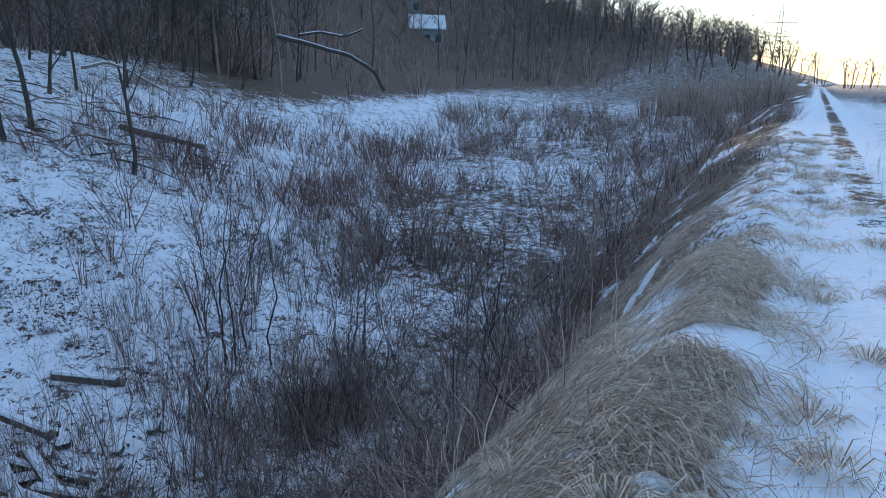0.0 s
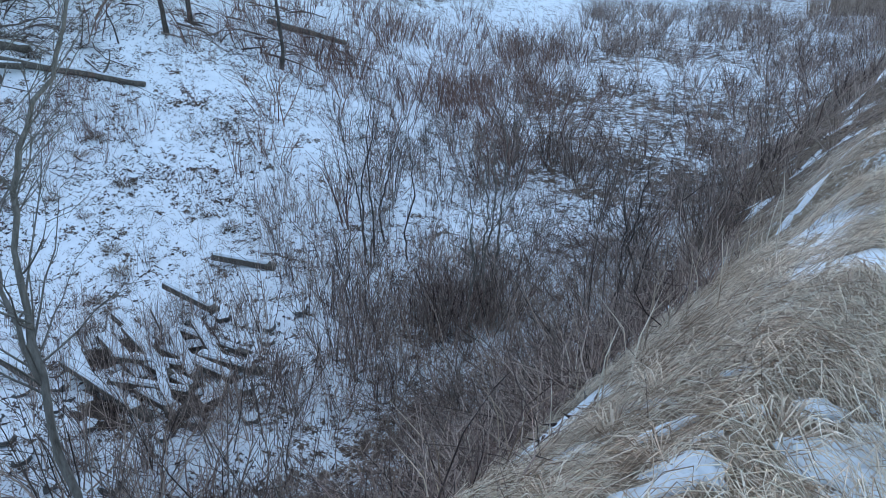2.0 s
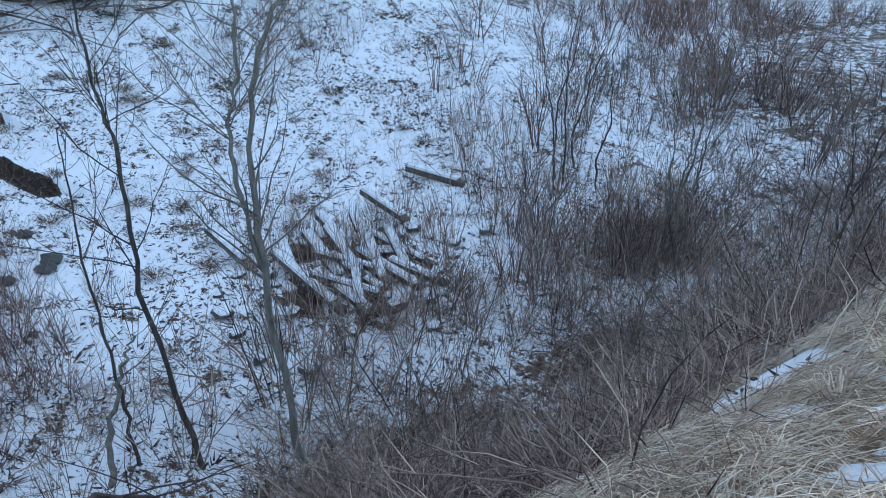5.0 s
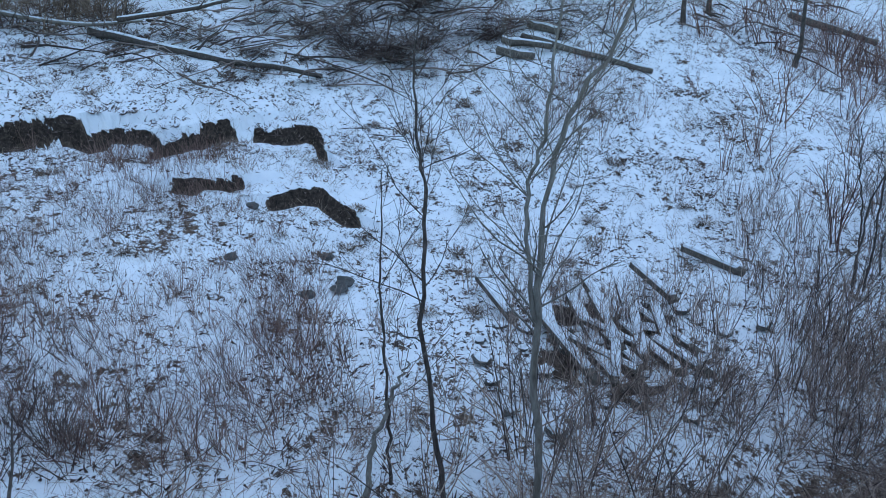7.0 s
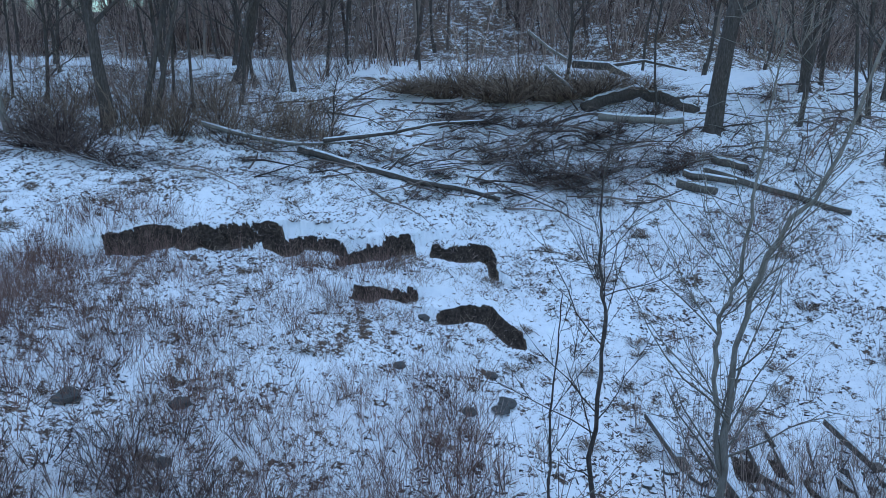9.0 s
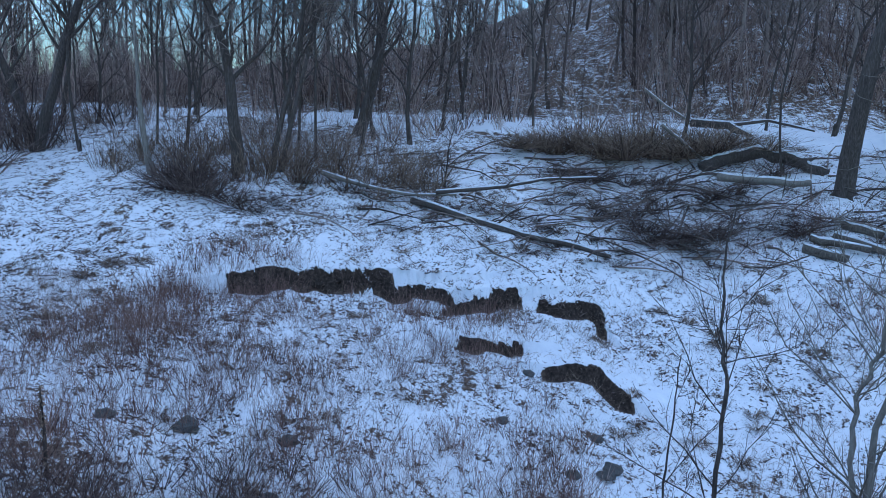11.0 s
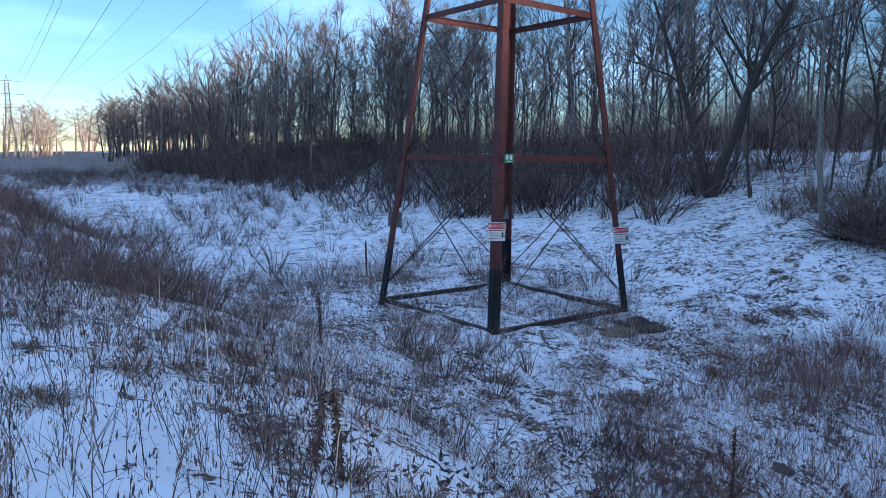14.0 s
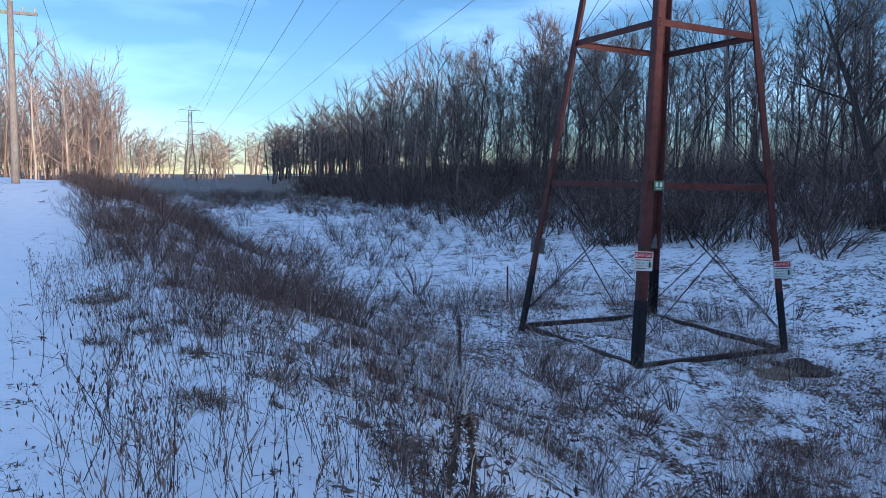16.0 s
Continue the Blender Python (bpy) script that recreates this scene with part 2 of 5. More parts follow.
def road_edge(y):
    """x of the western edge of the snowy track."""
    y = np.asarray(y, float)
    return -1.15 - 0.03 * np.clip(y - 8, 0, 400) + 0.15 * np.clip(-y - 5, 0, 47) + 0.5 * np.clip(-y - 52, 0, 400)


def road_centre(y):
    return road_edge(y) + 1.8 + 0.005 * np.clip(np.asarray(y, float) - 8, 0, 400)


def road_level(y):
    y = np.asarray(y, float)
    return 1.0 * step(-16, -34, y)


def floor_level(y):
    return np.interp(y, [-200, -60, -30, -14, -8, -3, 1, 5, 12, 20, 30, 45, 80, 200],
                     [-0.6, -1.4, -2.2, -2.1, -2.5, -3.5, -4.3, -4.6, -4.4, -4.1, -3.6, -2.6, -1.5, -1.0])


def far_shift(y):
    return np.interp(y, [-200, -40, -14, -5, 1, 5, 9, 12, 16, 22, 30, 60, 200],
                     [2, 1.5, 1, 0, 0, -.8, -2.6, -3.4, -1, 3, 7, 15, 30])


def side_dist(x, y, line):
    """Signed distance to an open line (positive on its right hand going along it)."""
    best, sign = np.full(np.shape(x), 1e9), np.ones(np.shape(x))
    for (ax, ay), (bx, by) in zip(line, line[1:]):
        dx, dy = bx - ax, by - ay
        q = np.clip(((x - ax) * dx + (y - ay) * dy) / (dx * dx + dy * dy), 0, 1)
        ex, ey = x - ax - q * dx, y - ay - q * dy
        d = np.hypot(ex, ey)
        near = d < best
        best = np.where(near, d, best)
        sign = np.where(near, np.where(ex * dy - ey * dx > 0, 1, -1), sign)
    return best * sign


def torn(x, y):
    """Waver of a broken turf edge."""
    return .13 * rough(x, y, .7, 8) + .10 * rough(x, y, .27, 9)


def land(x, y, fine=True):
    x, y = np.asarray(x, float), np.asarray(y, float)
    rx, rz, fz = road_edge(y), road_level(y), floor_level(y)
    u = rx - x + (.30 * rough(x, y, 2.1, 71) + .14 * rough(x, y, .8, 72)) * step(4, 8, y) * step(-1.2, -.2, rx - x)
    reach = np.interp(y, [-60, -20, -8, 0, 3, 6, 12, 20, 60], [7, 7, 6.2, 4.2, 3.8, 3.6, 4.0, 5.6, 8])
    q = np.clip((u + .5) / (reach + .5), 0, 1)
    bank = q * q * (3 - 2 * q) * .45 + q * .55
    z = rz + (fz - rz) * bank
    s = -x - far_shift(y)
    bx = np.array([11.5, 14, 17, 20, 23, 26, 30, 32.5, 36, 40, 46, 70, 130, 220, 2000])
    bz = np.array([0, .25, 1.0, 1.9, 3.1, 4.2, 5.6, 6.3, 6.35, 7.8, 11, 26, 38, 40, 40])
    rise = np.interp(s, bx, bz)
    rise = rise * np.where(s < 34, (2.0 - fz) / 6.3, 1) + np.where(s >= 34, 2.0 - fz - 6.3, 0)
    grow = np.interp(y, [-400, -120, -40, -12, 0, 10, 60, 200, 500], [.06, .08, .22, .40, .66, .9, 1.1, 1.0, .5])
    over = np.clip(s - 36, 0, 400)
    rise = rise - (1 - grow) * np.where(over > 0, np.interp(s, bx, bz) - 6.35, 0)
    z = z + np.where(u > 0, rise, 0)
    # the wooded hill that closes the valley to the north falls away towards the track
    hill = np.interp(-x, [-10, 15, 30, 60, 80, 113, 170, 300], [-5, 3, 7.5, 15, 21.5, 31, 38, 42])
    z = z + np.clip(hill - z, 0, None) * step(110, 250, y)
    # tussocks of the grassy bank
    z = z + .10 * step(-.9, -.3, u) * (1 - step(1.8, 3.0, u)) * step(-1, 1, y) * (1 - step(9, 13, y)) * np.clip(rough(x, y, .55, 14) + .4 * rough(x, y, .24, 15), 0, 1)
    # east of the track: a level verge, then scrubland
    z = z - .35 * step(2.6, 6, x - rx - 1.2) + .5 * step(10, 30, x - rx)
    if fine:
        off = step(-.2, 1.5, u)
        z = z + off * (.16 * rough(x, y, 3.1, 1) + .09 * rough(x, y, 1.1, 2) + .045 * rough(x, y, .43, 3))
        z = z + .03 * rough(x, y, .8, 5) + .012 * rough(x, y, .25, 6)
        for c in (-.65, .65):
            z = z - .05 * np.exp(-((x - road_centre(y) - c) / .28) ** 2)
        for line, drop, fade in SCARPS:
            d = side_dist(x, y, line) + torn(x, y)
            z = z - drop * step(-.14, .14, d) * np.exp(-np.clip(d, 0, 50) / fade) * step(0, .5, fade)
    return z


# broken turf edges: line (lower ground on its right hand), drop, reach
SCARPS = [
    (((-16.1, -8.5), (-16.9, -7.3), (-17.9, -5.1)), .5, 1.7),
    (((-17.8, -5.0), (-18.2, -3.5)), .4, 1.2),
    (((-17.9, -3.45), (-18.3, -2.6), (-18.6, -1.7)), .36, 1.0),
    (((-18.5, -1.0), (-18.5, .25), (-17.8, .5)), .36, .9),
    (((-15.4, -.75), (-15.5, .3), (-14.8, .9)), .34, .8),
    (((-15.7, -2.7), (-15.9, -1.5)), .34, .6),
]

# ---- the ground: one sheet to the horizon ----
def grid_lines(lo, hi, fine, limit, growth=1.16):
    v = list(np.arange(lo, hi + fine / 2, fine))
    for way in (1, -1):
        p, g = (v[-1] if way > 0 else v[0]), fine
        while abs(p) < limit:
            g = min(g * growth, 120)
            p += way * g
            v.append(p) if way > 0 else v.insert(0, p)
    return np.array(v)


def build_ground():
    gx, gy = grid_lines(-24.0, 2.2, 0.14, 2200), grid_lines(-17.0, 14.0, 0.16, 2200)
    gx = np.unique(np.concatenate([gx, np.arange(-20.2, -13.6, 0.07)]).round(3))
    gx = np.unique(np.concatenate([gx, np.arange(-2.6, .6, 0.07)]).round(3))
    gy = np.unique(np.concatenate([gy, np.arange(-9.2, 7.0, 0.08)]).round(3))
    gx, gy = gx[np.append(True, np.diff(gx) > .02)], gy[np.append(True, np.diff(gy) > .02)]
    X, Y = np.meshgrid(gx, gy)
    Z = land(X, Y)
    ny, nx = X.shape
    i = np.arange(ny * nx).reshape(ny, nx)
    q = np.stack([i[:-1, :-1], i[:-1, 1:], i[1:, 1:], i[1:, :-1]], -1).reshape(-1, 4)
    f = np.concatenate([q[:, [0, 1, 2]], q[:, [0, 2, 3]]])
    b = Bunch()
    b.add(np.column_stack([X.ravel(), Y.ravel(), Z.ravel()]), f)
    me = b.mesh("ground", GROUND, True)
    x, y = X.ravel(), Y.ravel()
    for name, values in (("snow", snow_cover(x, y)), ("soil", soil_and_gap_cover(x, y)), ("straw", straw_cover(x, y))):
        at = me.attributes.new(name, "FLOAT", "POINT")
        at.data.foreach_set("value", values.astype(np.float32))
    return tagged(new("ground", me), "snow patches over brown grass, ravine and hillside", "ground", kind="structure")


def bank_line(y):
    """How far the dry grass hangs down the bank before the brush begins."""
    return np.interp(y, [0, 3, 6, 10, 20], [.2, .3, .8, 1.5, 1.8])


# leftover snow on the bank: x, y, length, width, turn
PATCHES = ((-1.25, 2.9, .75, .11, -42), (-.93, 2.42, .26, .16, 20), (-1.02, 2.36, .14, .10, 70), (-.82, 2.92, .2, .09, 0), (-.72, 1.98, .42, .2, -20), (-.8, 1.82, .4, .24, 30), (-.63, 2.5, .16, .07, 10),
           (-.44, 2.7, .24, .16, 40), (-.36, 2.4, .5, .3, 60), (-1.3, 6.0, .8, .36, 80), (-.95, 4.95, .7, .3, 70), (-1.2, 6.4, .5, .3, 30), (-.72, 2.2, .14, .07, 0), (-1.75, 2.8, .14, .08, 0), (-1.6, 4.6, .2, .1, 30), (-1.9, 5.4, .24, .1, 50))


def patches(x, y):
    """Crisp leftover snow in the grass of the bank."""
    v = step(.46, .52, rough(x, y, .5, 62) + .4 * rough(x, y, .21, 63))
    for px_, py_, a, b, t in PATCHES:
        c, d = math.cos(radians(t)), math.sin(radians(t))
        ex, ey = (x - px_) * c + (y - py_) * d, (y - py_) * c - (x - px_) * d
        v = np.maximum(v, 1 - step(.75, 1.0, np.hypot(ex / (a * .42), ey / (b * .42))))
    return v


def straw_cover(x, y):
    u = road_edge(y) - x
    return np.clip(step(-1.3, -.8, u) * (1 - step(.2, 1.4, u - bank_line(y))) * step(-4, 0, y) * (1 - .7 * step(8, 14, y)) * (1 - step(12, 22, y)) * 1.2, 0, 1)


def soil_and_gap_cover(x, y):
    v = np.zeros(np.shape(x))
    for line, drop, fade in SCARPS:
        d = side_dist(x, y, line) + torn(x, y)
        v = np.maximum(v, step(-.2, -.12, d) * (1 - step(.1, .22, d)))
    # dark patches that paint in the shaded gaps between the tumbled timbers
    pile_gaps = (1 - step(.7, 1.6, np.hypot((x + 9.6) * .8, y - 4.4))) * step(-.15, .1, rough(x, y, .42, 16))
    return np.maximum(v, pile_gaps)


def snow_cover(x, y):
    """0 bare, 0.5 patchy, 1 closed."""
    u = road_edge(y) - x
    c = np.full(np.shape(x), .68)
    rc = x - road_centre(y)
    for k in (-.65, .65):
        c = np.maximum(c, .55 + .6 * np.exp(-(rc - k) ** 4 / .02))
    c = c - np.exp(-(rc / .38) ** 2) * (.30 * step(6, 16, y) + .2 * step(-22, -30, y)) * (.35 + .65 * step(-.3, .4, rough(x, y, 1.3, 67)))
    c = c + .12 * (1 - step(-1.4, -.5, u)) * step(-2.0, -1.4, u)
    bank = step(-.5, .5, u) * (1 - step(2.8, 4.2, u))
    lip = step(-1.35, -.95, u) * (1 - step(-.3, .3, u)) * step(-1, .3, y) * (1 - step(6, 9, y))
    north = step(-3, 1, y)
    c = np.where(u > -.5, c - bank * (.29 * north + .0 * (1 - north)), c)
    c = c - .42 * lip
    c = np.maximum(c, 1.15 * step(-1.2, -.8, u) * (1 - step(2.2, 3.0, u)) * north * patches(x, y))
    ravine = step(3.0, 4.5, u) * north * (1 - step(8.5, 11.5, -x - far_shift(y)))
    c = c - .03 * ravine - .12 * step(1.6, 2.4, u) * (1 - step(4.4, 5.4, u)) * north * (1 - step(7, 9, y)) - .12 * step(14, 18, y) * step(60, 30, y) * step(2, 4, u) * (1 - step(11, 14, -x - far_shift(y))) * step(2, 4, np.abs(y - 33 - .4 * (x + 15)))
    slope = step(11, 13, -x - far_shift(y)) * (1 - step(24, 29, -x))
    c = c - .01 * slope
    field = (1 - north) * step(4, 6, u)
    c = c - .03 * field
    c = c - .06 * (1 - step(-9, -5, y)) * step(-.3, .6, u) * (1 - step(6, 9, u)) * step(-.35, .15, rough(x, y, 2.4, 39))
    wood = step(25, 31, -x - far_shift(y) * .5)
    c = c - .07 * wood - .12 * step(36, 38, -x - far_shift(y)) + .4 * step(30.3, 31.2, -x - far_shift(y)) * (1 - step(34, 36, -x - far_shift(y))) * (1 - step(8, 16, y))
    c = c - .45 * step(26, 44, y) * step(20, 26, -x - far_shift(y))
    far = step(45, 120, np.hypot(x, y))
    c = c - .2 * far
    for line, drop, fade in SCARPS:
        d = side_dist(x, y, line)
        c = c + .3 * np.exp(-(d + .55) ** 2 / .25)
        dd = d + torn(x, y)
        c = c - (.85 + .35 * rough(x, y, .33, 12)) * step(-.13, -.06, dd) * (1 - step(.08, .2, dd))
    # snow thinned round the timbers so that the painted dark gaps show
    c = c - .6 * (1 - step(.7, 1.6, np.hypot((x + 9.6) * .8, y - 4.4))) * step(-.15, .1, rough(x, y, .42, 16))
    return np.clip(c, 0, 1.2)


build_ground()

# ---- steel pylons ----
def steel_material(name, base, worn, spots):
    m, n, l, b = material(name, 0.62, 0.15)
    geo = n.new("ShaderNodeNewGeometry")
    k = noise_node(n, l, 4.0, 6, geo.outputs["Position"], 0.7)
    g = noise_node(n, l, 38.0, 3, geo.outputs["Position"], 0.6)
    c = ramp(n, l, k.outputs[0], (0.32, worn), (0.55, base), (0.75, tuple(v * 1.25 for v in base)))
    s = ramp(n, l, g.outputs[0], (0.60, (0, 0, 0)), (0.70, (1, 1, 1)))
    l.new(mixed(n, l, maths(n, l, "MULTIPLY", s.outputs[0], 0.5), c.outputs[0], spots), b.inputs["Base Color"])
    bump(n, l, b, g.outputs[0], 0.25, 0.004)
    return m


RUST = steel_material("rust_red_steel", (0.105, 0.038, 0.034), (0.06, 0.024, 0.021), (0.18, 0.08, 0.06))
TAR = steel_material("black_tarred_steel", (0.018, 0.019, 0.022), (0.012, 0.012, 0.013), (0.07, 0.035, 0.025))
ROD = steel_material("dark_steel_rod", (0.045, 0.028, 0.024), (0.025, 0.018, 0.016), (0.10, 0.045, 0.03))
GALV = steel_material("dull_galvanised_steel", (0.16, 0.16, 0.17), (0.09, 0.085, 0.085), (0.16, 0.08, 0.05))
m_, n_, l_, b_ = material("glass_insulator", 0.25)
b_.inputs["Base Color"].default_value = (0.45, 0.46, 0.45, 1)
INSULATOR = m_
TOP, GIRT, RING, TAPER = 20.0, 3.7, 7.1, 0.0567   # heights over the foot


def half(z):
    """Half the body's diagonal at a height over the foot."""
    return 2.612 * (1 - TAPER * (z - GIRT)) if z < 14 else 2.612 * (1 - TAPER * (14 - GIRT)) * (1 - (z - 14) / 40)


def corner(k, z, out=0.0):
    a = math.pi / 2 * k
    r = half(z) + out
    return Vector((r * math.cos(a), r * math.sin(a), z))


def angle_iron(bm, a, b, w, t, inward):
    """An L section from a to b, its corner pointing outwards."""
    d = (b - a).normalized()
    i = (inward - d * inward.dot(d)).normalized()
    s = d.cross(i)
    for q in ((i + s).normalized(), (i - s).normalized()):
        side = q.cross(d)
        p = [q * 0 + side * t / 2, q * w + side * t / 2, q * w - side * t / 2, q * 0 - side * t / 2]
        c = [bm.verts.new(e + o) for e in (a, b) for o in p]
        for f in ((0, 1, 2, 3), (7, 6, 5, 4), (0, 4, 5, 1), (1, 5, 6, 2), (2, 6, 7, 3), (3, 7, 4, 0)):
            bm.faces.new([c[j] for j in f])
    return bm


def rod(a, b, r=0.014):
    return tube(bmesh.new(), [a, b], [r, r], 6)


def sign_face(parent, m, w, h, front):
    """A metal plate; the front has a red band, the writing and a small picture."""
    bm = bmesh.new()
    bar(bm, (0, 0, -h / 2), (0, 0, h / 2), w, 0.004, (0, 1, 0))
    plate = part("sign_plate", bm, SIGN_WHITE if front else GALV, parent, "white painted metal plate" if front else "bare grey back of a metal sign")
    plate.matrix_local = m
    if not front:
        return plate

    def block(name, x, z, bw, bh, mat, lift=0.004):
        k = bmesh.new()
        bar(k, (x, -lift, z - bh / 2), (x, -lift, z + bh / 2), bw, 0.003, (0, 1, 0))
        return part(name, k, mat, plate)

    block("red_band", 0, h * .30, w * .92, h * .30, SIGN_RED)
    txt = bpy.data.curves.new("word", "FONT")
    txt.body, txt.size, txt.align_x, txt.align_y, txt.extrude = "DANGER", h * .235, "CENTER", "CENTER", 0.0008
    temp = new("danger_word", txt)
    me = bpy.data.meshes.new_from_object(temp)
    bpy.data.objects.remove(temp)
    me.materials.append(SIGN_WHITE)
    word = new("danger_word", me)
    word.parent = plate
    word.matrix_local = pose(w * .06, -0.008, h * .30, 90, 0, 0)
    tri = bmesh.new()
    p = [(-w * .43, h * .22), (-w * .31, h * .22), (-w * .37, h * .38)]
    tri.faces.new([tri.verts.new((x, -0.0075, z)) for x, z in p])
    part("warning_triangle", tri, SIGN_WHITE, plate)
    for body, z, s in (("KEEP OFF", -h * .10, .125), ("DO NOT CLIMB", -h * .25, .125)):
        txt = bpy.data.curves.new("word", "FONT")
        txt.body, txt.size, txt.align_x, txt.align_y, txt.extrude = body, h * s, "LEFT", "CENTER", 0.0005
        temp = new("word", txt)
        me = bpy.data.meshes.new_from_object(temp)
        bpy.data.objects.remove(temp)
        me.materials.append(SIGN_BLACK)
        word = new("warning_words", me)
        word.parent = plate
        word.matrix_local = pose(-w * .43, -0.004, z, 90, 0, 0)
    block("small_print", -w * .02, h * .055, w * .82, h * .04, SIGN_BLACK)
    block("small_print", -w * .1, -h * .38, w * .6, h * .03, SIGN_BLACK)
    block("pictogram", w * .34, -h * .18, w * .1, h * .3, SIGN_BLACK)
    return plate


def plain(name, colour, rough_=0.5):
    m, n, l, b = material(name, rough_)
    geo = n.new("ShaderNodeNewGeometry")
    k = noise_node(n, l, 7.0, 5, geo.outputs["Position"], 0.65)
    c = ramp(n, l, k.outputs[0], (0.3, tuple(v * .7 for v in colour)), (0.6, colour))
    l.new(c.outputs[0], b.inputs["Base Color"])
    return m


SIGN_WHITE, SIGN_RED = plain("sign_white", (0.72, 0.72, 0.70)), plain("sign_red", (0.50, 0.035, 0.045))
SIGN_BLACK, SIGN_GREEN = plain("sign_black", (0.06, 0.06, 0.06)), plain("number_plate_green", (0.10, 0.22, 0.12))


def pylon(m, label, steel, detail):
    """A four-legged lattice pylon with three crossarms; its foot is the origin, its legs stand at 0, 90, 180, 270 degrees."""
    ob = thing("pylon", m, label, "pylon", "pylons of the power line")
    levels = [0, GIRT, RING, 10.2, 12.8, 15.0, 17.0, 18.6, TOP + 1.6, 23.4]
    w = 0.17 if detail else 0.2
    for k in range(4):
        foot, mark, top = corner(k, -.5), corner(k, 1.35), corner(k, 14.0)
        inward = -Vector((math.cos(math.pi / 2 * k), math.sin(math.pi / 2 * k), 0))
        leg = part("leg", angle_iron(bmesh.new(), mark, top, w, .025, inward), steel, ob)
        part("leg_foot", angle_iron(bmesh.new(), foot, mark + (mark - top).normalized() * -.004, w * 1.04, .03, inward), TAR if detail else steel, leg, "black tarred foot" if detail else "")
        part("leg_top", angle_iron(bmesh.new(), top, corner(k, 23.4), w * .75, .02, inward), steel, leg)
        j = (k + 1) % 4
        for z in levels[1:]:
            t = .13 if z < 8 else .09
            part("girt", bar(bmesh.new(), corner(k, z, -.05), corner(j, z, -.05), .02, t), steel, ob)
            part("girt_flange", bar(bmesh.new(), corner(k, z + t / 2, -.09), corner(j, z + t / 2, -.09), .09, .016), steel, ob)
        if detail:
            part("foot_beam", bar(bmesh.new(), corner(k, .0, -.1), corner(j, .0, -.1), .10, .11), ROD, ob, "tarred beam at ground level")
        for lo, hi in zip(levels, levels[1:]):
            lo = .35 if lo == 0 else lo
            for p, q in ((k, j), (j, k)):
                part("brace_rod", rod(corner(p, lo + .05, -.07), corner(q, hi - .05, -.07), .0075 if detail else .035), ROD, ob)
                if lo < 1 and detail:
                    part("brace_rod", rod(corner(p, lo + .05, -.12), corner(q, hi - .05, -.02), .0065), ROD, ob)
        if detail:
            for z in (GIRT, RING):
                for dz in (-.08, 0, .08):
                    b = bmesh.new()
                    bmesh.ops.create_uvsphere(b, u_segments=6, v_segments=4, radius=.022)
                    bmesh.ops.translate(b, vec=corner(k, z + dz, -.01) + Vector((-.05 * math.sin(math.pi / 2 * k), .05 * math.cos(math.pi / 2 * k), 0)), verts=b.verts)
                    part("bolt", b, steel, ob)
    # crossarms along the diagonal that lies across the line, with hanging insulators
    for z, wide in ((16.2, 8.2), (20.3, 9.4), (24.2, 7.2)):
        for way in (1, -1):
            d = Vector((math.cos(ARM), math.sin(ARM), 0)) * way
            s = Vector((-d.y, d.x, 0)) * .55
            tip = d * wide / 2 + Vector((0, 0, z))
            arm = part("crossarm", bar(bmesh.new(), s + Vector((0, 0, z)), tip, .1, .12), steel, ob)
            part("arm_bar", bar(bmesh.new(), -s + Vector((0, 0, z)), tip, .1, .12), steel, arm)
            part("arm_stay", bar(bmesh.new(), Vector((0, 0, min(z + 1.3, 25.2))) + d * .4, tip, .07, .07), steel, arm)
            disc = bmesh.new()
            for i in range(7):
                bmesh.ops.create_cone(disc, cap_ends=True, segments=8, radius1=.13, radius2=.05, depth=.1, matrix=Matrix.Translation(tip - Vector((0, 0, .2 + .15 * i))))
            part("insulator", disc, INSULATOR, arm, "grey stack of insulator discs")
    part("peak", bar(bmesh.new(), corner(0, 23.4), (0, 0, 26), .09), steel, ob)
    part("peak", bar(bmesh.new(), corner(2, 23.4), (0, 0, 26), .09), steel, ob)
    return ob


NEAR = (-10.71, -15.95, -2.1)
LEG_TURN = math.degrees(math.atan2(-13.93 + 15.95, -9.05 + 10.71))
ARM = radians(8 - LEG_TURN)
near_pylon = pylon(pose(*NEAR, 0, 0, LEG_TURN), "rust red steel lattice pylon with tarred feet and danger signs", RUST, True)
# signs: leg, height over the foot, shown face
for k, z, front, spin in ((0, 2.16, True, 8), (1, 1.88, True, -6), (2, 2.15, False, 20), (3, 2.1, False, -14)):
    p = corner(k, z, .03)
    bearing = math.degrees(math.atan2(-1.66 + 15.95, -.05 + 10.71)) - LEG_TURN + 90 + spin
    if not front:
        p = corner(k, z, -.02) + Vector((.1, .12, 0))
    sign_face(near_pylon, pose(p.x, p.y, p.z, 0, {0: 0, 1: -6, 2: 0, 3: 4}[k], bearing) @ (pose(0, -.03 if k == 0 else -.22, 0) if front else pose(-.08, .1, 0)), .38, .40, front)
tag_bm = bmesh.new()
tag_m = pose(*(corner(0, GIRT, -.05) + Vector((.02, .22, 0))), 0, 0, math.degrees(math.atan2(14.3, 10.66)) - LEG_TURN + 90)
bar(tag_bm, (0, 0, -.1), (0, 0, .1), .2, .006, (0, 1, 0))
tag_plate = part("number_plate", tag_bm, SIGN_GREEN, near_pylon, "small green metal plate with pale marks")
tag_plate.matrix_local = tag_m
for x, z, w, h in ((-.04, .02, .05, .09), (.04, .02, .05, .09), (0, -.065, .1, .02)):
    q = bmesh.new()
    bar(q, (x, -.006, z - h / 2), (x, -.006, z + h / 2), w, .004, (0, 1, 0))
    part("plate_mark", q, SIGN_WHITE, tag_plate)
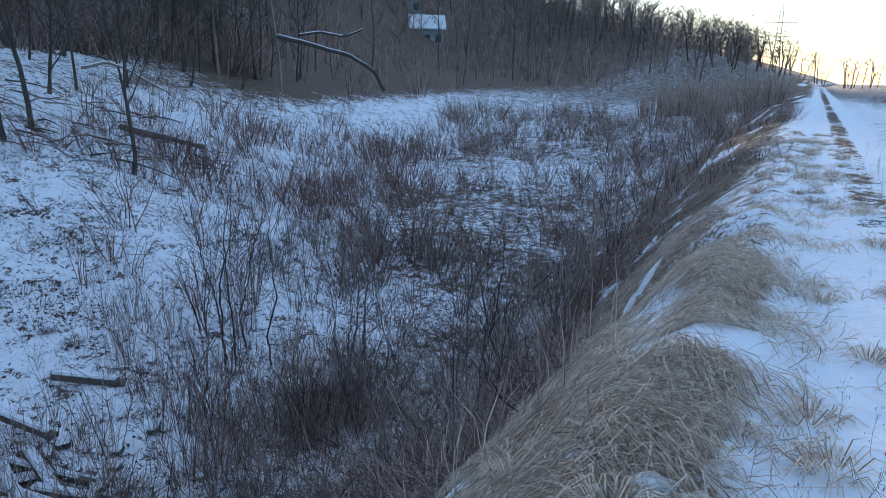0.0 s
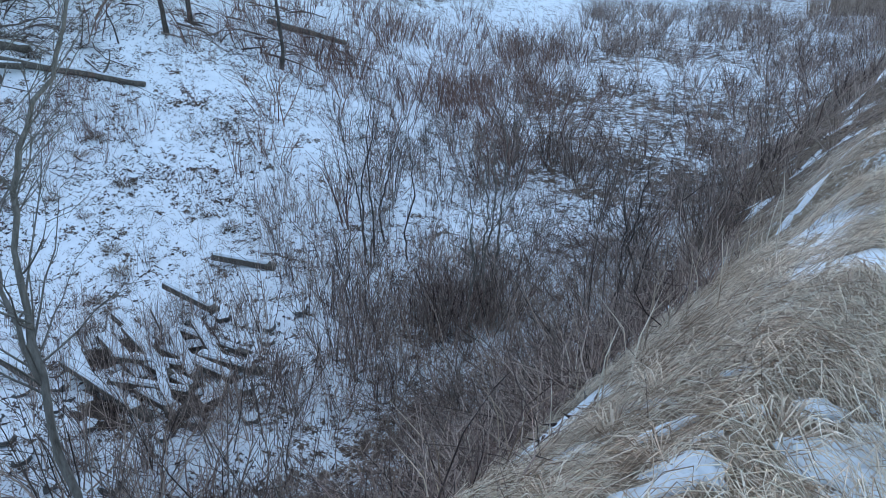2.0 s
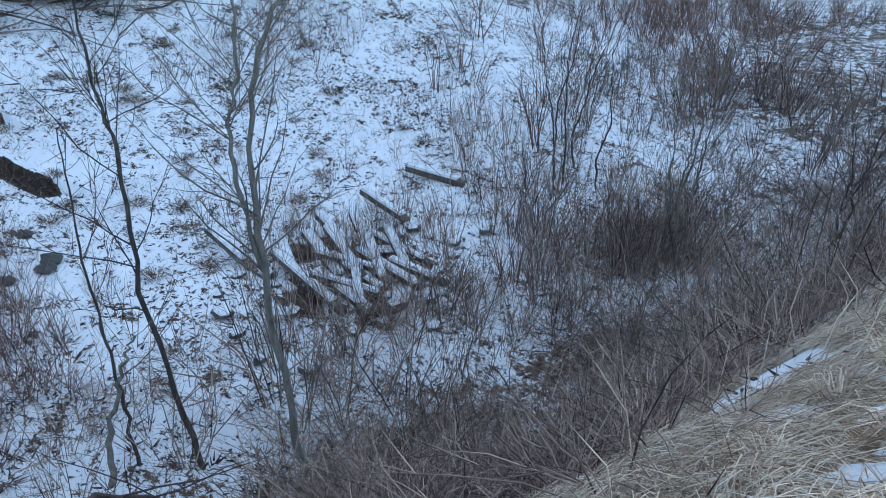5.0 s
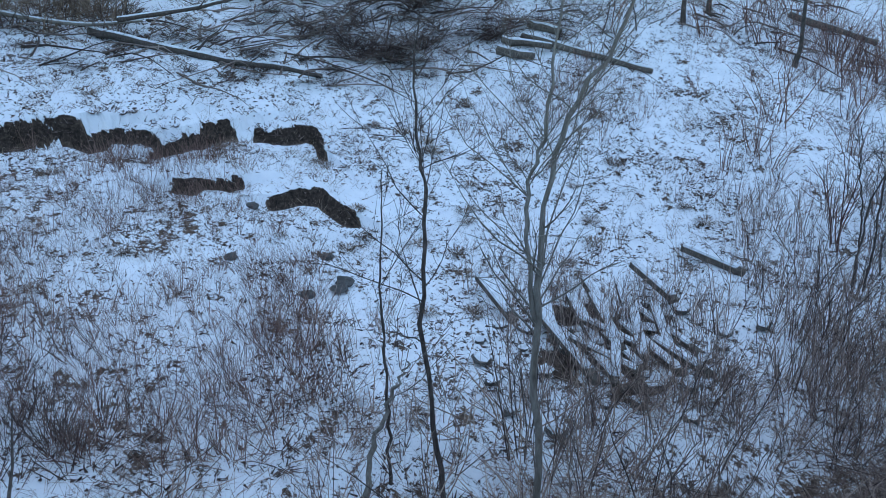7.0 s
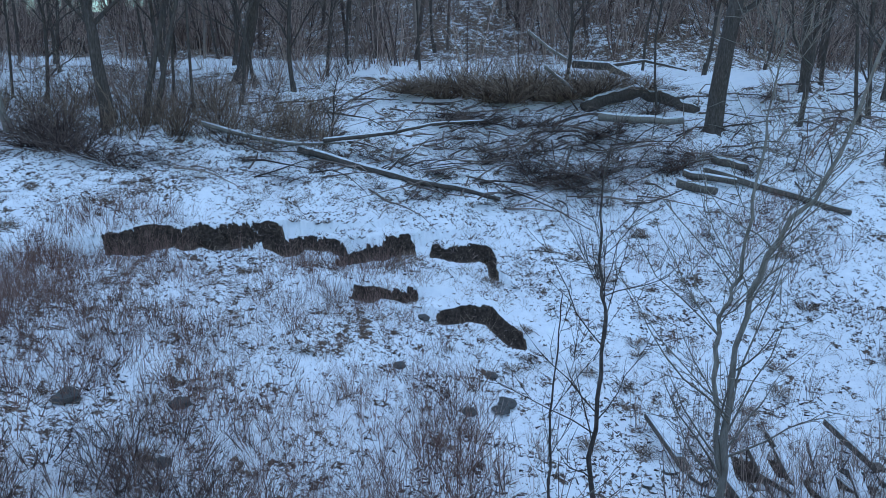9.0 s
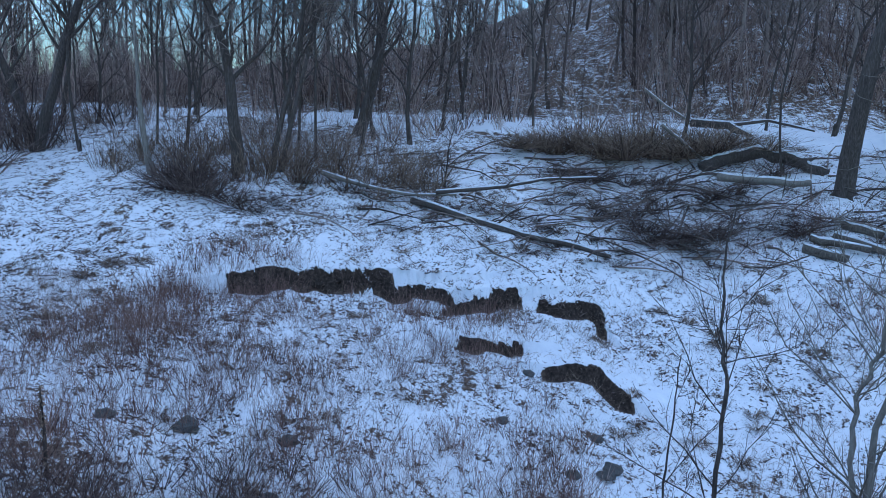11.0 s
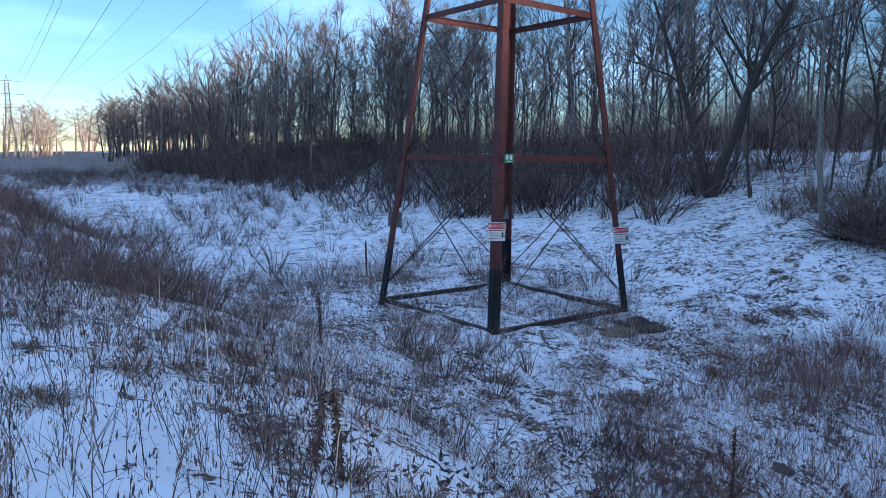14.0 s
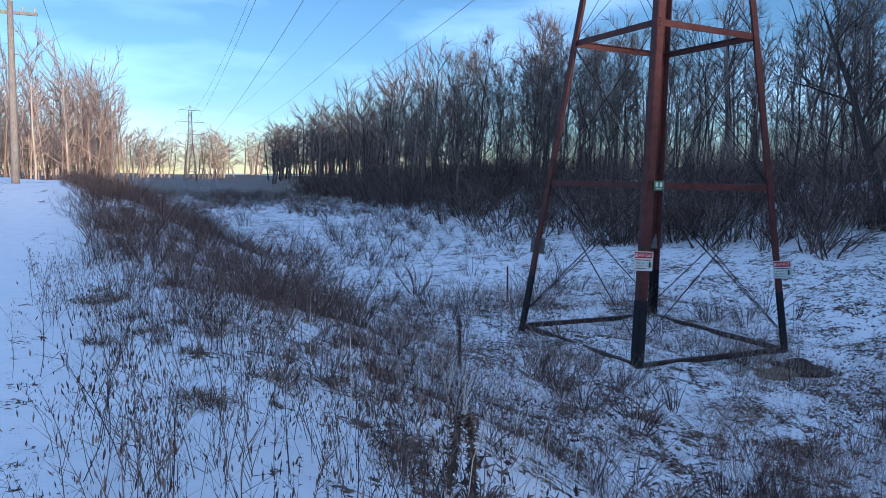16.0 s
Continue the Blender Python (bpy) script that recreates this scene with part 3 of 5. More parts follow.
FAR_A, FAR_B, FAR_C = (-3.0, -258.0, -1.3), (-19.0, 250.0, -1.0), (-18.0, 560.0, -1.0)
pylon(pose(*FAR_A, 0, 0, LEG_TURN), "grey lattice pylon far down the corridor", GALV, False)
pylon(pose(*FAR_B, 0, 0, LEG_TURN), "dark lattice pylon rising above the reeds", GALV, False)
pylon(pose(*FAR_C, 0, 0, LEG_TURN), "distant lattice pylon above the woods", GALV, False)

# conductors, one thing each
m_, n_, l_, b_ = material("aluminium_wire", 0.5, 0.7)
b_.inputs["Base Color"].default_value = (0.16, 0.16, 0.17, 1)
WIRE = m_


def wire(a, b, sag, r=0.014, name="power_line", label="thin grey overhead power line"):
    pts = []
    for i in range(41):
        q = i / 40
        p = Vector(a).lerp(Vector(b), q)
        p.z -= 4 * sag * q * (1 - q)
        pts.append(p)
    me = bpy.data.meshes.new(name)
    bm = tube(bmesh.new(), pts, [r] * 41, 5)
    bm.to_mesh(me)
    bm.free()
    me.materials.append(WIRE)
    tagged(new(name, me), label, "power line", "overhead wires")


for a, b in ((NEAR, FAR_A), (NEAR, FAR_B)):
    for z, wide in ((16.2, 8.2), (20.3, 9.4), (24.2, 7.2)):
        for way in (1, -1):
            o = Vector((math.cos(radians(8)), math.sin(radians(8)), 0)) * way * wide / 2 + Vector((0, 0, z - 1.3))
            wire(Vector(a) + o, Vector(b) + o, 7.0)

# ---- trees ----
def unit(v):
    return v / (np.linalg.norm(v) + 1e-9)


def grow(rng, start, way, length, r, nodes, wander, lift):
    p, d, out = np.array(start, float), unit(np.array(way, float)), [np.array(start, float)]
    for _ in range(nodes - 1):
        d = unit(d + rng.normal(0, wander, 3) + np.array([0, 0, lift]))
        p = p + d * length / (nodes - 1)
        out.append(p.copy())
    return np.array(out)


def along(path, q):
    k = min(int(q * (len(path) - 1)), len(path) - 2)
    f = q * (len(path) - 1) - k
    return path[k] * (1 - f) + path[k + 1] * f, unit(path[k + 1] - path[k])


def bare_tree(seed, height, girth, lean=(0, 0), limbs=13, subs=7, twigs=6, low=.3, spread=.42, fork=0, fine=1.0):
    """A leafless tree: two bunches, the stem with its limbs and the crown of twigs."""
    rng = np.random.default_rng(seed)
    stem, crown = Bunch(), Bunch()
    trunk = grow(rng, (0, 0, -.3), (lean[0], lean[1], 1), height, girth, 9, .09, .05)
    stem.strands(trunk[None], girth, girth * .12, 7)
    # a flared foot
    for k in range(5):
        a = 2 * math.pi * k / 5 + rng.uniform(-.4, .4)
        stem.strands(np.array([[trunk[0] + [0, 0, .75], trunk[0] + [math.cos(a) * girth * .9, math.sin(a) * girth * .9, .3], trunk[0] + [math.cos(a) * girth * 2.3, math.sin(a) * girth * 2.3, .05]]]), girth * .5, girth * .2, 4)
    big = []
    for k in range(limbs):
        q = low + (1 - low) * (k + rng.uniform(0, 1)) / limbs
        p, d = along(trunk, min(q, .98))
        a = rng.uniform(0, 2 * math.pi)
        out = np.array([math.cos(a), math.sin(a), rng.uniform(.35, 1.0)])
        ln = height * spread * (1.12 - q * .75) * rng.uniform(.6, 1.15)
        path = grow(rng, p, out + d * .4, ln, 0, 6, .16, .07)
        r = girth * (1.05 - q) * rng.uniform(.3, .5) + .010
        stem.strands(path[None], r, r * .25, 5)
        big.append((path, r, ln))
    mid, fin, fr = [], [], []
    for path, r, ln in big + [(trunk[5:], girth * .4, height * .4)]:
        for k in range(subs):
            p, d = along(path, rng.uniform(.2, .97))
            w = d + rng.normal(0, .6, 3) + np.array([0, 0, .25])
            sub = grow(rng, p, w, ln * rng.uniform(.25, .5), 0, 3, .2, .06)
            mid.append(sub)
            for _ in range(twigs):
                p2, d2 = along(sub, rng.uniform(.15, 1))
                tw = grow(rng, p2, d2 + rng.normal(0, .55, 3) + np.array([0, 0, .2]), rng.uniform(.35, .95) * height / 12, 0, 2, .2, .04)
                fin.append(tw)
    crown.strands(np.array(mid), .020 * fine * height / 12, .009 * fine, 3)
    crown.strands(np.array(fin), .0115 * fine, .005 * fine, 3)
    return stem, crown


def tree_thing(name, stem, crown, m, label, bark=None, twig=None, group="bare trees of the woodland edge"):
    ob = thing(name, m, label, "tree", group)
    for n, bunch, mat in (("trunk", stem, bark or BARK), ("crown", crown, twig or TWIG)):
        o = new(n, bunch.mesh(n, mat, True))
        o.parent = ob
    return ob


LABEL = "tall bare grey-brown tree at the edge of the woods"
rng = np.random.default_rng(11)
KINDS = []
for k in range(8):
    stem, crown = bare_tree(100 + k, 11.5 + rng.uniform(-1.5, 2), rng.uniform(.05, .12), (rng.uniform(-.12, .12), rng.uniform(-.12, .12)), limbs=15 + k % 4, subs=8, twigs=8, low=.12 + .25 * (k % 3) / 2, spread=rng.uniform(.24, .40), fine=.78)
    KINDS.append((stem, crown))
originals = []
spots = []
for _ in range(4000):
    if len(spots) >= 135:
        break
    y = rng.uniform(-62, 46)
    edge = 24.5 + np.interp(y, [-60, -20, 12, 20, 46], [-4.5, 0, -1.5, 4, 12])
    x = -(edge + rng.exponential(7.5))
    if any((x - a) ** 2 + (y - b) ** 2 < 2.2 for a, b in spots) or (-33.8 > x > -36.5):
        continue
    if -6.5 < y < 6 and x > -29 or -44 < y < -15 and rng.uniform() < .45:
        continue
    spots.append((x, y))
for i, (x, y) in enumerate(spots):
    m = pose(x, y, ground_at(x, y) - .05, 0, 0, rng.uniform(0, 360))
    k = i % 8
    if i < 8:
        originals.append(tree_thing("bare_tree", *KINDS[k], m, LABEL))
    else:
        s = rng.uniform(.75, 1.15)
        originals[k].scale = (s, s, s)
        copy_thing(originals[k], m)
        originals[k].scale = (1, 1, 1)

# trees that stand out
def special(seed, x, y, height, girth, lean, label, bark=BARK, **how):
    stem, crown = bare_tree(seed, height, girth, lean, **how)
    return tree_thing("bare_tree", stem, crown, pose(x, y, ground_at(x, y) - .05), label, bark, group="")


special(31, -25.0, -20.8, 13, .23, (.22, .42), "thick dark tree leaning over, with a forked crown", DARK_BARK, limbs=14, subs=8, twigs=8, low=.3)
special(32, -25.4, -21.3, 10, .2, (-.1, -.25), "dark tree growing beside a thicker leaning one", DARK_BARK, limbs=9)
special(33, -23.7, -11.9, 9, .25, (.0, .05), "thick bare tree with drooping tangled branches", BARK, limbs=22, subs=10, twigs=9, low=.35, spread=.45, fine=.9)
special(34, -22.6, -14.5, 8, .12, (-.05, -.14), "slim pale leaning tree", PALE_BARK, limbs=5, subs=4, twigs=4, low=.6)
special(35, -23.8, -10.75, 10, .12, (.0, .06), "slim bare tree in a clump", BARK, limbs=8)
special(36, -23.6, -10.3, 9, .1, (-.05, .12), "slim bare tree in a clump", BARK, limbs=8)
special(37, -29.0, -9.1, 11, .26, (.05, .28), "bare forked tree leaning to one side", BARK, limbs=12)
special(38, -24.4, 8.1, 13, .32, (.05, -.05), "massive bare tree with rough bark above fallen logs", BARK, limbs=14, low=.3)
special(39, -23.3, -4.5, 2.8, .05, (.0, .0), "small dark bare sapling on the snowy slope", DARK_BARK, limbs=12, subs=4, twigs=3, low=.2, spread=.5, fine=.7)
special(40, -26.5, 12.0, 12, .2, (.0, .1), "bare tree on the wooded slope", BARK, limbs=12)
special(41, -22.0, 13.5, 9, .09, (.0, .0), "slim bare tree on the snowy slope", BARK, limbs=8)
special(42, -21.0, 12.0, 9, .08, (.03, .0), "slim bare tree on the snowy slope", BARK, limbs=8)
special(43, -20.0, 15.5, 8, .07, (.02, .02), "slim bare tree on the snowy slope", BARK, limbs=8)


def sapling(name, stems, r, label, bark, seed, twigs):
    """A young tree drawn by its stems: rows of points."""
    rng = np.random.default_rng(seed)
    ob = thing(name, pose(0, 0, 0), label, "sapling")
    for i, pts in enumerate(stems):
        pts = np.array(pts)
        rr = r * (1 if i == 0 else .6)
        n = len(pts)
        bm = bmesh.new()
        fine_ = np.array([along(pts, min(k / 26, .999))[0] for k in range(27)])
        fine_[1:-1] += rng.normal(0, rr * .55, (25, 3)) * np.array([1, 1, .3])
        tube(bm, [tuple(p) for p in fine_], [rr * (1 - .75 * k / 26) * rng.uniform(.88, 1.12) for k in range(27)], 8)
        part("stem", bm, bark, ob)
        b = Bunch()
        for _ in range(twigs):
            q = rng.uniform(.3, 1)
            p, d = along(pts, min(q, .99))
            a = rng.uniform(0, 2 * math.pi)
            w = np.array([math.cos(a), math.sin(a), rng.uniform(.5, 1.4)])
            br = grow(rng, p, w, rng.uniform(.6, 1.7) * (1.2 - q * .6), 0, 6, .14, .06)
            b.strands(br[None], rr * .28 * (1.3 - q), .003, 4)
            for _ in range(6):
                p2, d2 = along(br, rng.uniform(.2, 1))
                b.strands(grow(rng, p2, d2 + rng.normal(0, .45, 3), rng.uniform(.2, .6), 0, 4, .2, .04)[None], .0042, .002, 3)
        o = new("crown", b.mesh("crown", bark, True))
        o.parent = ob
    return ob


sapling("sapling", [[(-5.45, 1.75, -4.55), (-5.75, 1.81, -3.9), (-6.02, 1.8, -2.72), (-6.17, 1.82, -1.93), (-6.32, 1.9, -1.15), (-6.45, 1.99, -.36), (-6.62, 2.21, .1), (-6.66, 2.53, .62), (-6.69, 2.82, 1.22), (-6.75, 3.1, 2.2)],
                    [(-6.17, 1.82, -1.93), (-6.35, 1.74, -1.13), (-6.54, 1.79, -.58), (-6.62, 1.94, -.16), (-6.71, 2.03, .63), (-6.79, 2.14, 1.22), (-6.85, 2.2, 2.1)]],
        .046, "pale grey-green young tree with two rising stems in the ravine", PALE_BARK, 5, 30)
sapling("sapling", [[(-6.3, .9, -4.5), (-6.6, .93, -4.0), (-6.8, .86, -3.2), (-7.03, .83, -2.4), (-7.24, .88, -1.5), (-7.45, .98, -.93), (-7.7, .97, -.65), (-7.98, .97, -.15), (-8.2, .99, .3), (-8.4, 1.1, .9)]],
        .034, "crooked dark bare sapling rising from the brush", DARK_BARK, 6, 20)
sapling("sapling", [[(-6.3, -.1, -4.4), (-6.69, .2, -3.6), (-6.77, .45, -2.9), (-6.84, .62, -2.6)]], .04, "broken pale stem standing in the brush", PALE_BARK, 8, 1)
sapling("sapling", [[(-6.6, .35, -4.3), (-6.9, .4, -3.0), (-7.2, .4, -1.8), (-7.5, .5, -.6)]], .022, "slim dark whip of a tree in the ravine", DARK_BARK, 9, 7)
for k, (x, y, h) in enumerate(((-10.2, 9.9, 3.6), (-10.0, 10.0, 3.9), (-9.9, 9.8, 3.3), (-10.4, 10.2, 3.1), (-9.5, 10.4, 3.0), (-4.3, 9.8, 2.6), (-4.1, 9.9, 2.9), (-4.5, 9.9, 2.3), (-7.6, 9.8, 3.2), (-7.0, 9.2, 3.0), (-7.2, 10.3, 3.4), (-6.6, 8.6, 2.8))):
    z = ground_at(x, y)
    g = np.random.default_rng(60 + k)
    t = g.normal(0, .06, (5, 2)).cumsum(0)
    sapling("sapling", [[(x + t[i, 0] * 2, y + t[i, 1] * 2, z - .1 + h * i / 4) for i in range(5)]], .024 if k < 8 else .032, "thin dark upright sapling in the brushy ravine" if k < 8 else "thin pale upright sapling in the brushy ravine", DARK_BARK if k < 8 else PALE_BARK, 70 + k, 9)

# ---- brush, weeds and grass ----
def shrub(seed, stems, twigs, nodes=4, fan=.5, thick=.006, sub=3, bend=.16):
    """Dead shrub one metre high."""
    rng = np.random.default_rng(seed)
    b = Bunch()
    main, side = [], []
    for _ in range(stems):
        a, r = rng.uniform(0, 2 * math.pi), rng.uniform(0, .14)
        path = grow(rng, (math.cos(a) * r, math.sin(a) * r, -.06), (math.cos(a) * fan * rng.uniform(.1, 1), math.sin(a) * fan * rng.uniform(.1, 1), 1), rng.uniform(.6, 1.1), 0, nodes, bend, 0)
        main.append(path)
        for _ in range(twigs):
            p, d = along(path, rng.uniform(.25, 1))
            side.append(grow(rng, p, d + rng.normal(0, .6, 3), rng.uniform(.12, .4), 0, sub, .2, .05))
    b.strands(np.array(main), thick, thick * .4, 3)
    if side:
        b.strands(np.array(side), thick * .45, thick * .25, 3)
    return b


def weed(seed, heads=True, sprays=6):
    """A single dead weed stalk one metre high with side sprays and dark seed heads."""
    rng = np.random.default_rng(seed)
    b = Bunch()
    path = grow(rng, (0, 0, -.05), (rng.normal(0, .15), rng.normal(0, .15), 1), 1.0, 0, 4, .1, 0)
    b.strands(path[None], .0042, .0026, 3)
    side = []
    for _ in range(sprays):
        p, d = along(path, rng.uniform(.4, 1))
        side.append(grow(rng, p, d + rng.normal(0, .55, 3), rng.uniform(.12, .38), 0, 2, .15, .08))
    side = np.array(side)
    b.strands(side, .0026, .002, 3)
    if heads:
        ends = np.concatenate([side[:, -1], path[-1:]])
        up = rng.normal(0, .01, ends.shape) + np.array([0, 0, .05])
        b.strands(np.stack([ends - up * .4, ends + up * .1, ends + up * .7], 1), .003, .010, 3)
    return b


def scatter(seed, n, box, keep, hmin, hmax, wide=(.8, 1.3)):
    """Rows of x, y, z, turn, width, height for a region; keep gives the chance of each place."""
    rng = np.random.default_rng(seed)
    x, y = rng.uniform(box[0], box[1], n), rng.uniform(box[2], box[3], n)
    k = rng.uniform(0, 1, n) < keep(x, y)
    x, y = x[k], y[k]
    h = rng.uniform(hmin, hmax, len(x)) * (1 + .35 * rough(x, y, 2.3, 21))
    return np.column_stack([x, y, land(x, y) - .02, rng.uniform(0, 6.28, len(x)), h * rng.uniform(*wide, len(x)), h])


def plant(name, kinds, rows, mat, label, category):
    b = Bunch()
    for i, k in enumerate(kinds):
        part_ = rows[i::len(kinds)]
        if len(part_):
            b.stamp(k, part_)
    if b.n:
        stuff(name, b, mat, label, category)


THICK = [shrub(200 + i, 12, 6, fan=.6, thick=.006) for i in range(6)]
WHIPS = [shrub(210 + i, 6, 4, fan=.5, thick=.007, bend=.15) for i in range(5)]
HEAP = [shrub(280 + i, 56, 3, nodes=4, fan=1.4, thick=.009, bend=.3, sub=2) for i in range(4)]
TANGLE = [shrub(220 + i, 12, 5, nodes=4, fan=1.6, thick=.007, bend=.35, sub=2) for i in range(5)]
LIGHT = [shrub(230 + i, 9, 6, nodes=3, fan=.7, thick=.0075, sub=2) for i in range(6)]
FARB = [shrub(240 + i, 8, 7, nodes=3, fan=.75, thick=.0085, sub=2, bend=.2) for i in range(5)]
LOWB = [shrub(310 + i, 9, 3, nodes=3, fan=.75, thick=.009, sub=2) for i in range(6)]
SPRIGS = [shrub(290 + i, 4, 1, nodes=2, fan=2.0, thick=.014, sub=2) for i in range(8)]
THIN_SPRIGS = [shrub(330 + i, 5, 2, nodes=2, fan=1.2, thick=.008, sub=2) for i in range(8)]
STEMS = [shrub(300 + i, 5, 3, nodes=3, fan=.7, thick=.006, sub=2, bend=.12) for i in range(6)]
WEEDS = [weed(250 + i, sprays=10) for i in range(7)]


ROSETTE = [shrub(320 + i, 7, 0, nodes=2, fan=3.0, thick=.075, bend=.4, sub=2) for i in range(6)]


def edge_u(x, y):
    return road_edge(y) - x


def clumps(x, y, size, seed, lo=.0, hi=.35):
    return step(lo, hi, rough(x, y, size, seed))


def in_ravine(x, y):
    u, s = edge_u(x, y), -x - far_shift(y)
    west = np.interp(y, [0, 5, 7, 9, 12.6, 16, 20], [-8.6, -8.3, -9.2, -10.8, -13.0, -14.5, -15.5])
    return step(-.1, .8, u - bank_line(y)) * step(-.7, .7, x - west) * step(-2.5, 1.5, y)


plant("brush_thicket", THICK, scatter(1, 1000, (-16, -1.7, -1, 20), lambda x, y: in_ravine(x, y) * (.10 + .45 * clumps(x, y, 2.2, 31)) * (1 - .4 * step(2.5, 1, edge_u(x, y))) * (1 - .75 * step(1.3, .2, np.hypot(x + 9.5, y - 4.3) - 1.8)) * step(1.2, 2.4, np.hypot(x + 6.3, y - 1.2)) * (1 - .5 * step(8, 10, y)) * (.25 + .75 * step(.9, 2.0, np.hypot(x + 7.3, y - 9.7))), .4, 1.1), BRUSH, "dense grey-brown dead brush filling the ravine", "brush")
plant("upright_whips", WHIPS, scatter(2, 620, (-15, -3, 2, 19), lambda x, y: in_ravine(x, y) * (.2 + .5 * clumps(x, y, 1.6, 32)) * (1 - step(2.4, .6, np.hypot(x + 9.5, y - 4.3))), 1.1, 2.1, (.6, .9)), TWIG, "thin upright grey stems in the ravine", "brush")
plant("fine_stems", WHIPS, scatter(17, 700, (-13, -6.5, 2.5, 11), lambda x, y: (.15 + .7 * clumps(x, y, 1.3, 47)) * step(-5.2, -6.2, x), .7, 1.6, (.5, .8)), BRUSH, "fine purplish-brown stems rising from the snow", "brush")
plant("fine_stems", WHIPS, scatter(28, 190, (-10.2, -6.4, 4.6, 9.6), lambda x, y: .2 + .8 * clumps(x, y, 1.1, 69), .8, 1.7, (.5, .9)), BRUSH, "fine purplish-brown stems over the tumbled timbers", "brush")
plant("head_brush", WHIPS, scatter(29, 900, (-29, -10.5, 9.5, 38), lambda x, y: step(8.5, 11, -x - far_shift(y)) * (1 - step(22, 27, -x - far_shift(y))) * (.15 + .85 * clumps(x, y, 2.6, 70, -.2, .3)), .9, 2.3, (.8, 1.3)), RUSSET, "reddish-brown leafless brush on the upper slope", "brush")
plant("tall_weeds", STEMS, scatter(18, 1000, (-13, -3, -24, 1), lambda x, y: step(2.2, 3.2, edge_u(x, y)) * clumps(x, y, 2.0, 48, -.2, .4), .5, 1.1), BRUSH, "thin tall dead weeds in the snow", "weeds")
plant("fallen_stalks", TANGLE, scatter(3, 1700, (-10, -1.2, -8, 14), lambda x, y: step(-.3, .6, edge_u(x, y) - bank_line(y)) * (1 - step(5.5, 8.0, edge_u(x, y))) * (.35 + .5 * clumps(x, y, 1.5, 33)) * (1 - .85 * step(-1, -4, y)) * (.4 + .6 * step(1.0, 2.4, np.hypot(x + 6.3, y - 1.2))), .4, .85, (1.0, 1.7)), BRUSH, "tangled fallen stalks on the lower bank", "brush")
plant("fallen_stalks", TANGLE, scatter(36, 620, (-6.4, -2.2, 1.2, 7.5), lambda x, y: step(.5, 1.2, edge_u(x, y) - bank_line(y)) * (1 - step(4.0, 5.2, edge_u(x, y))) * (.35 + .65 * clumps(x, y, 1.0, 79, -.3, .2)), .35, .75, (1.1, 1.8)), BRUSH, "matted fallen stalks at the foot of the grassy bank", "brush")
plant("valley_brush", LIGHT, scatter(4, 1900, (-34, -2.5, 14, 62), lambda x, y: step(1.6, 3.0, edge_u(x, y)) * (1 - step(13, 17, -x - far_shift(y))) * (.42 + .10 * step(20, 34, y) + .5 * clumps(x, y, 3, 34)) * (1 - .9 * step(3.2, 1.6, np.abs(y - 33 - .4 * (x + 15)) ) * step(-21, -19, x) * step(-9, -11, x)), .9, 2.1), BRUSH, "dark brown brush over the valley floor", "brush")
plant("reed_bed", [shrub(270 + i, 16, 2, nodes=3, fan=.16, thick=.012, sub=2, bend=.05) for i in range(3)], scatter(5, 330, (-16, -4.5, 66, 98), lambda x, y: step(1.0, 2.0, edge_u(x, y)) * (.6 + .4 * clumps(x, y, 5, 35)), 2.0, 2.8), REED_AND_SUNLIT, "tall tan reeds beside the track", "reeds")
plant("weeds", SPRIGS, scatter(6, 14000, (-25, -9, -12, 16), lambda x, y: step(10.5, 12.5, -x - far_shift(y)) * (.2 + .8 * clumps(x, y, 1.0, 36, -.1, .4)), .10, .38), WEED, "sparse brown weeds poking through the snow on the slope", "weeds")
plant("leafy_weeds", ROSETTE, scatter(25, 17000, (-25, -4.5, -16, 16), lambda x, y: step(3.2, 4.5, edge_u(x, y)) * (1 - .6 * step(-3, -6, y) * step(-9, -7, x)) * (.10 + .9 * clumps(x, y, .8, 64, -.05, .45)), .07, .20), HEAPED, "withered dark leaves of low weeds on the snow", "weeds")
plant("pale_stalks", [shrub(360 + i, 5, 1, nodes=5, fan=1.1, thick=.0075, sub=2, bend=.22) for i in range(6)], scatter(26, 420, (-9.5, -3.2, .5, 12), lambda x, y: in_ravine(x, y) * (.3 + .7 * clumps(x, y, 1.4, 65)), .8, 1.5, (.8, 1.3)), REED_AND_SUNLIT, "pale tan bent stalks tangled over the brush", "brush")
plant("russet_weeds", STEMS, scatter(7, 2900, (-17.5, -7, -10, 0), lambda x, y: (.2 + .8 * clumps(x, y, 1.9, 37, -.4, .2)) * (1 - step(-2.6, -.8, y) * step(-13.5, -14.5, x)), .35, .9), RUSSET, "russet leafless shrubs below the broken bank", "shrubs")
plant("field_weeds", THIN_SPRIGS, scatter(8, 9000, (-15, -3.2, -24, -2), lambda x, y: step(1.8, 3.0, edge_u(x, y)) * (.12 + .88 * clumps(x, y, 1.1, 38, -.05, .4)), .18, .5), BRUSH, "brown dead weeds standing in thin snow", "weeds")
plant("bank_brush", LOWB, scatter(9, 3600, (-9, 8, -60, -3), lambda x, y: (1 - .55 * step(-14, -9, y)) * step(.4 - 1.6 * step(-9, -14, y), 1.5 - 1.7 * step(-9, -14, y), edge_u(x, y)) * (1 - step(6, 9.0, edge_u(x, y))) * (.08 + .92 * clumps(x, y, 2.4, 39, -.3, .3)) * step(-3.0, -5.0, y), .4, 1.0), HEAPED, "dark low brush along the foot of the embankment", "brush")
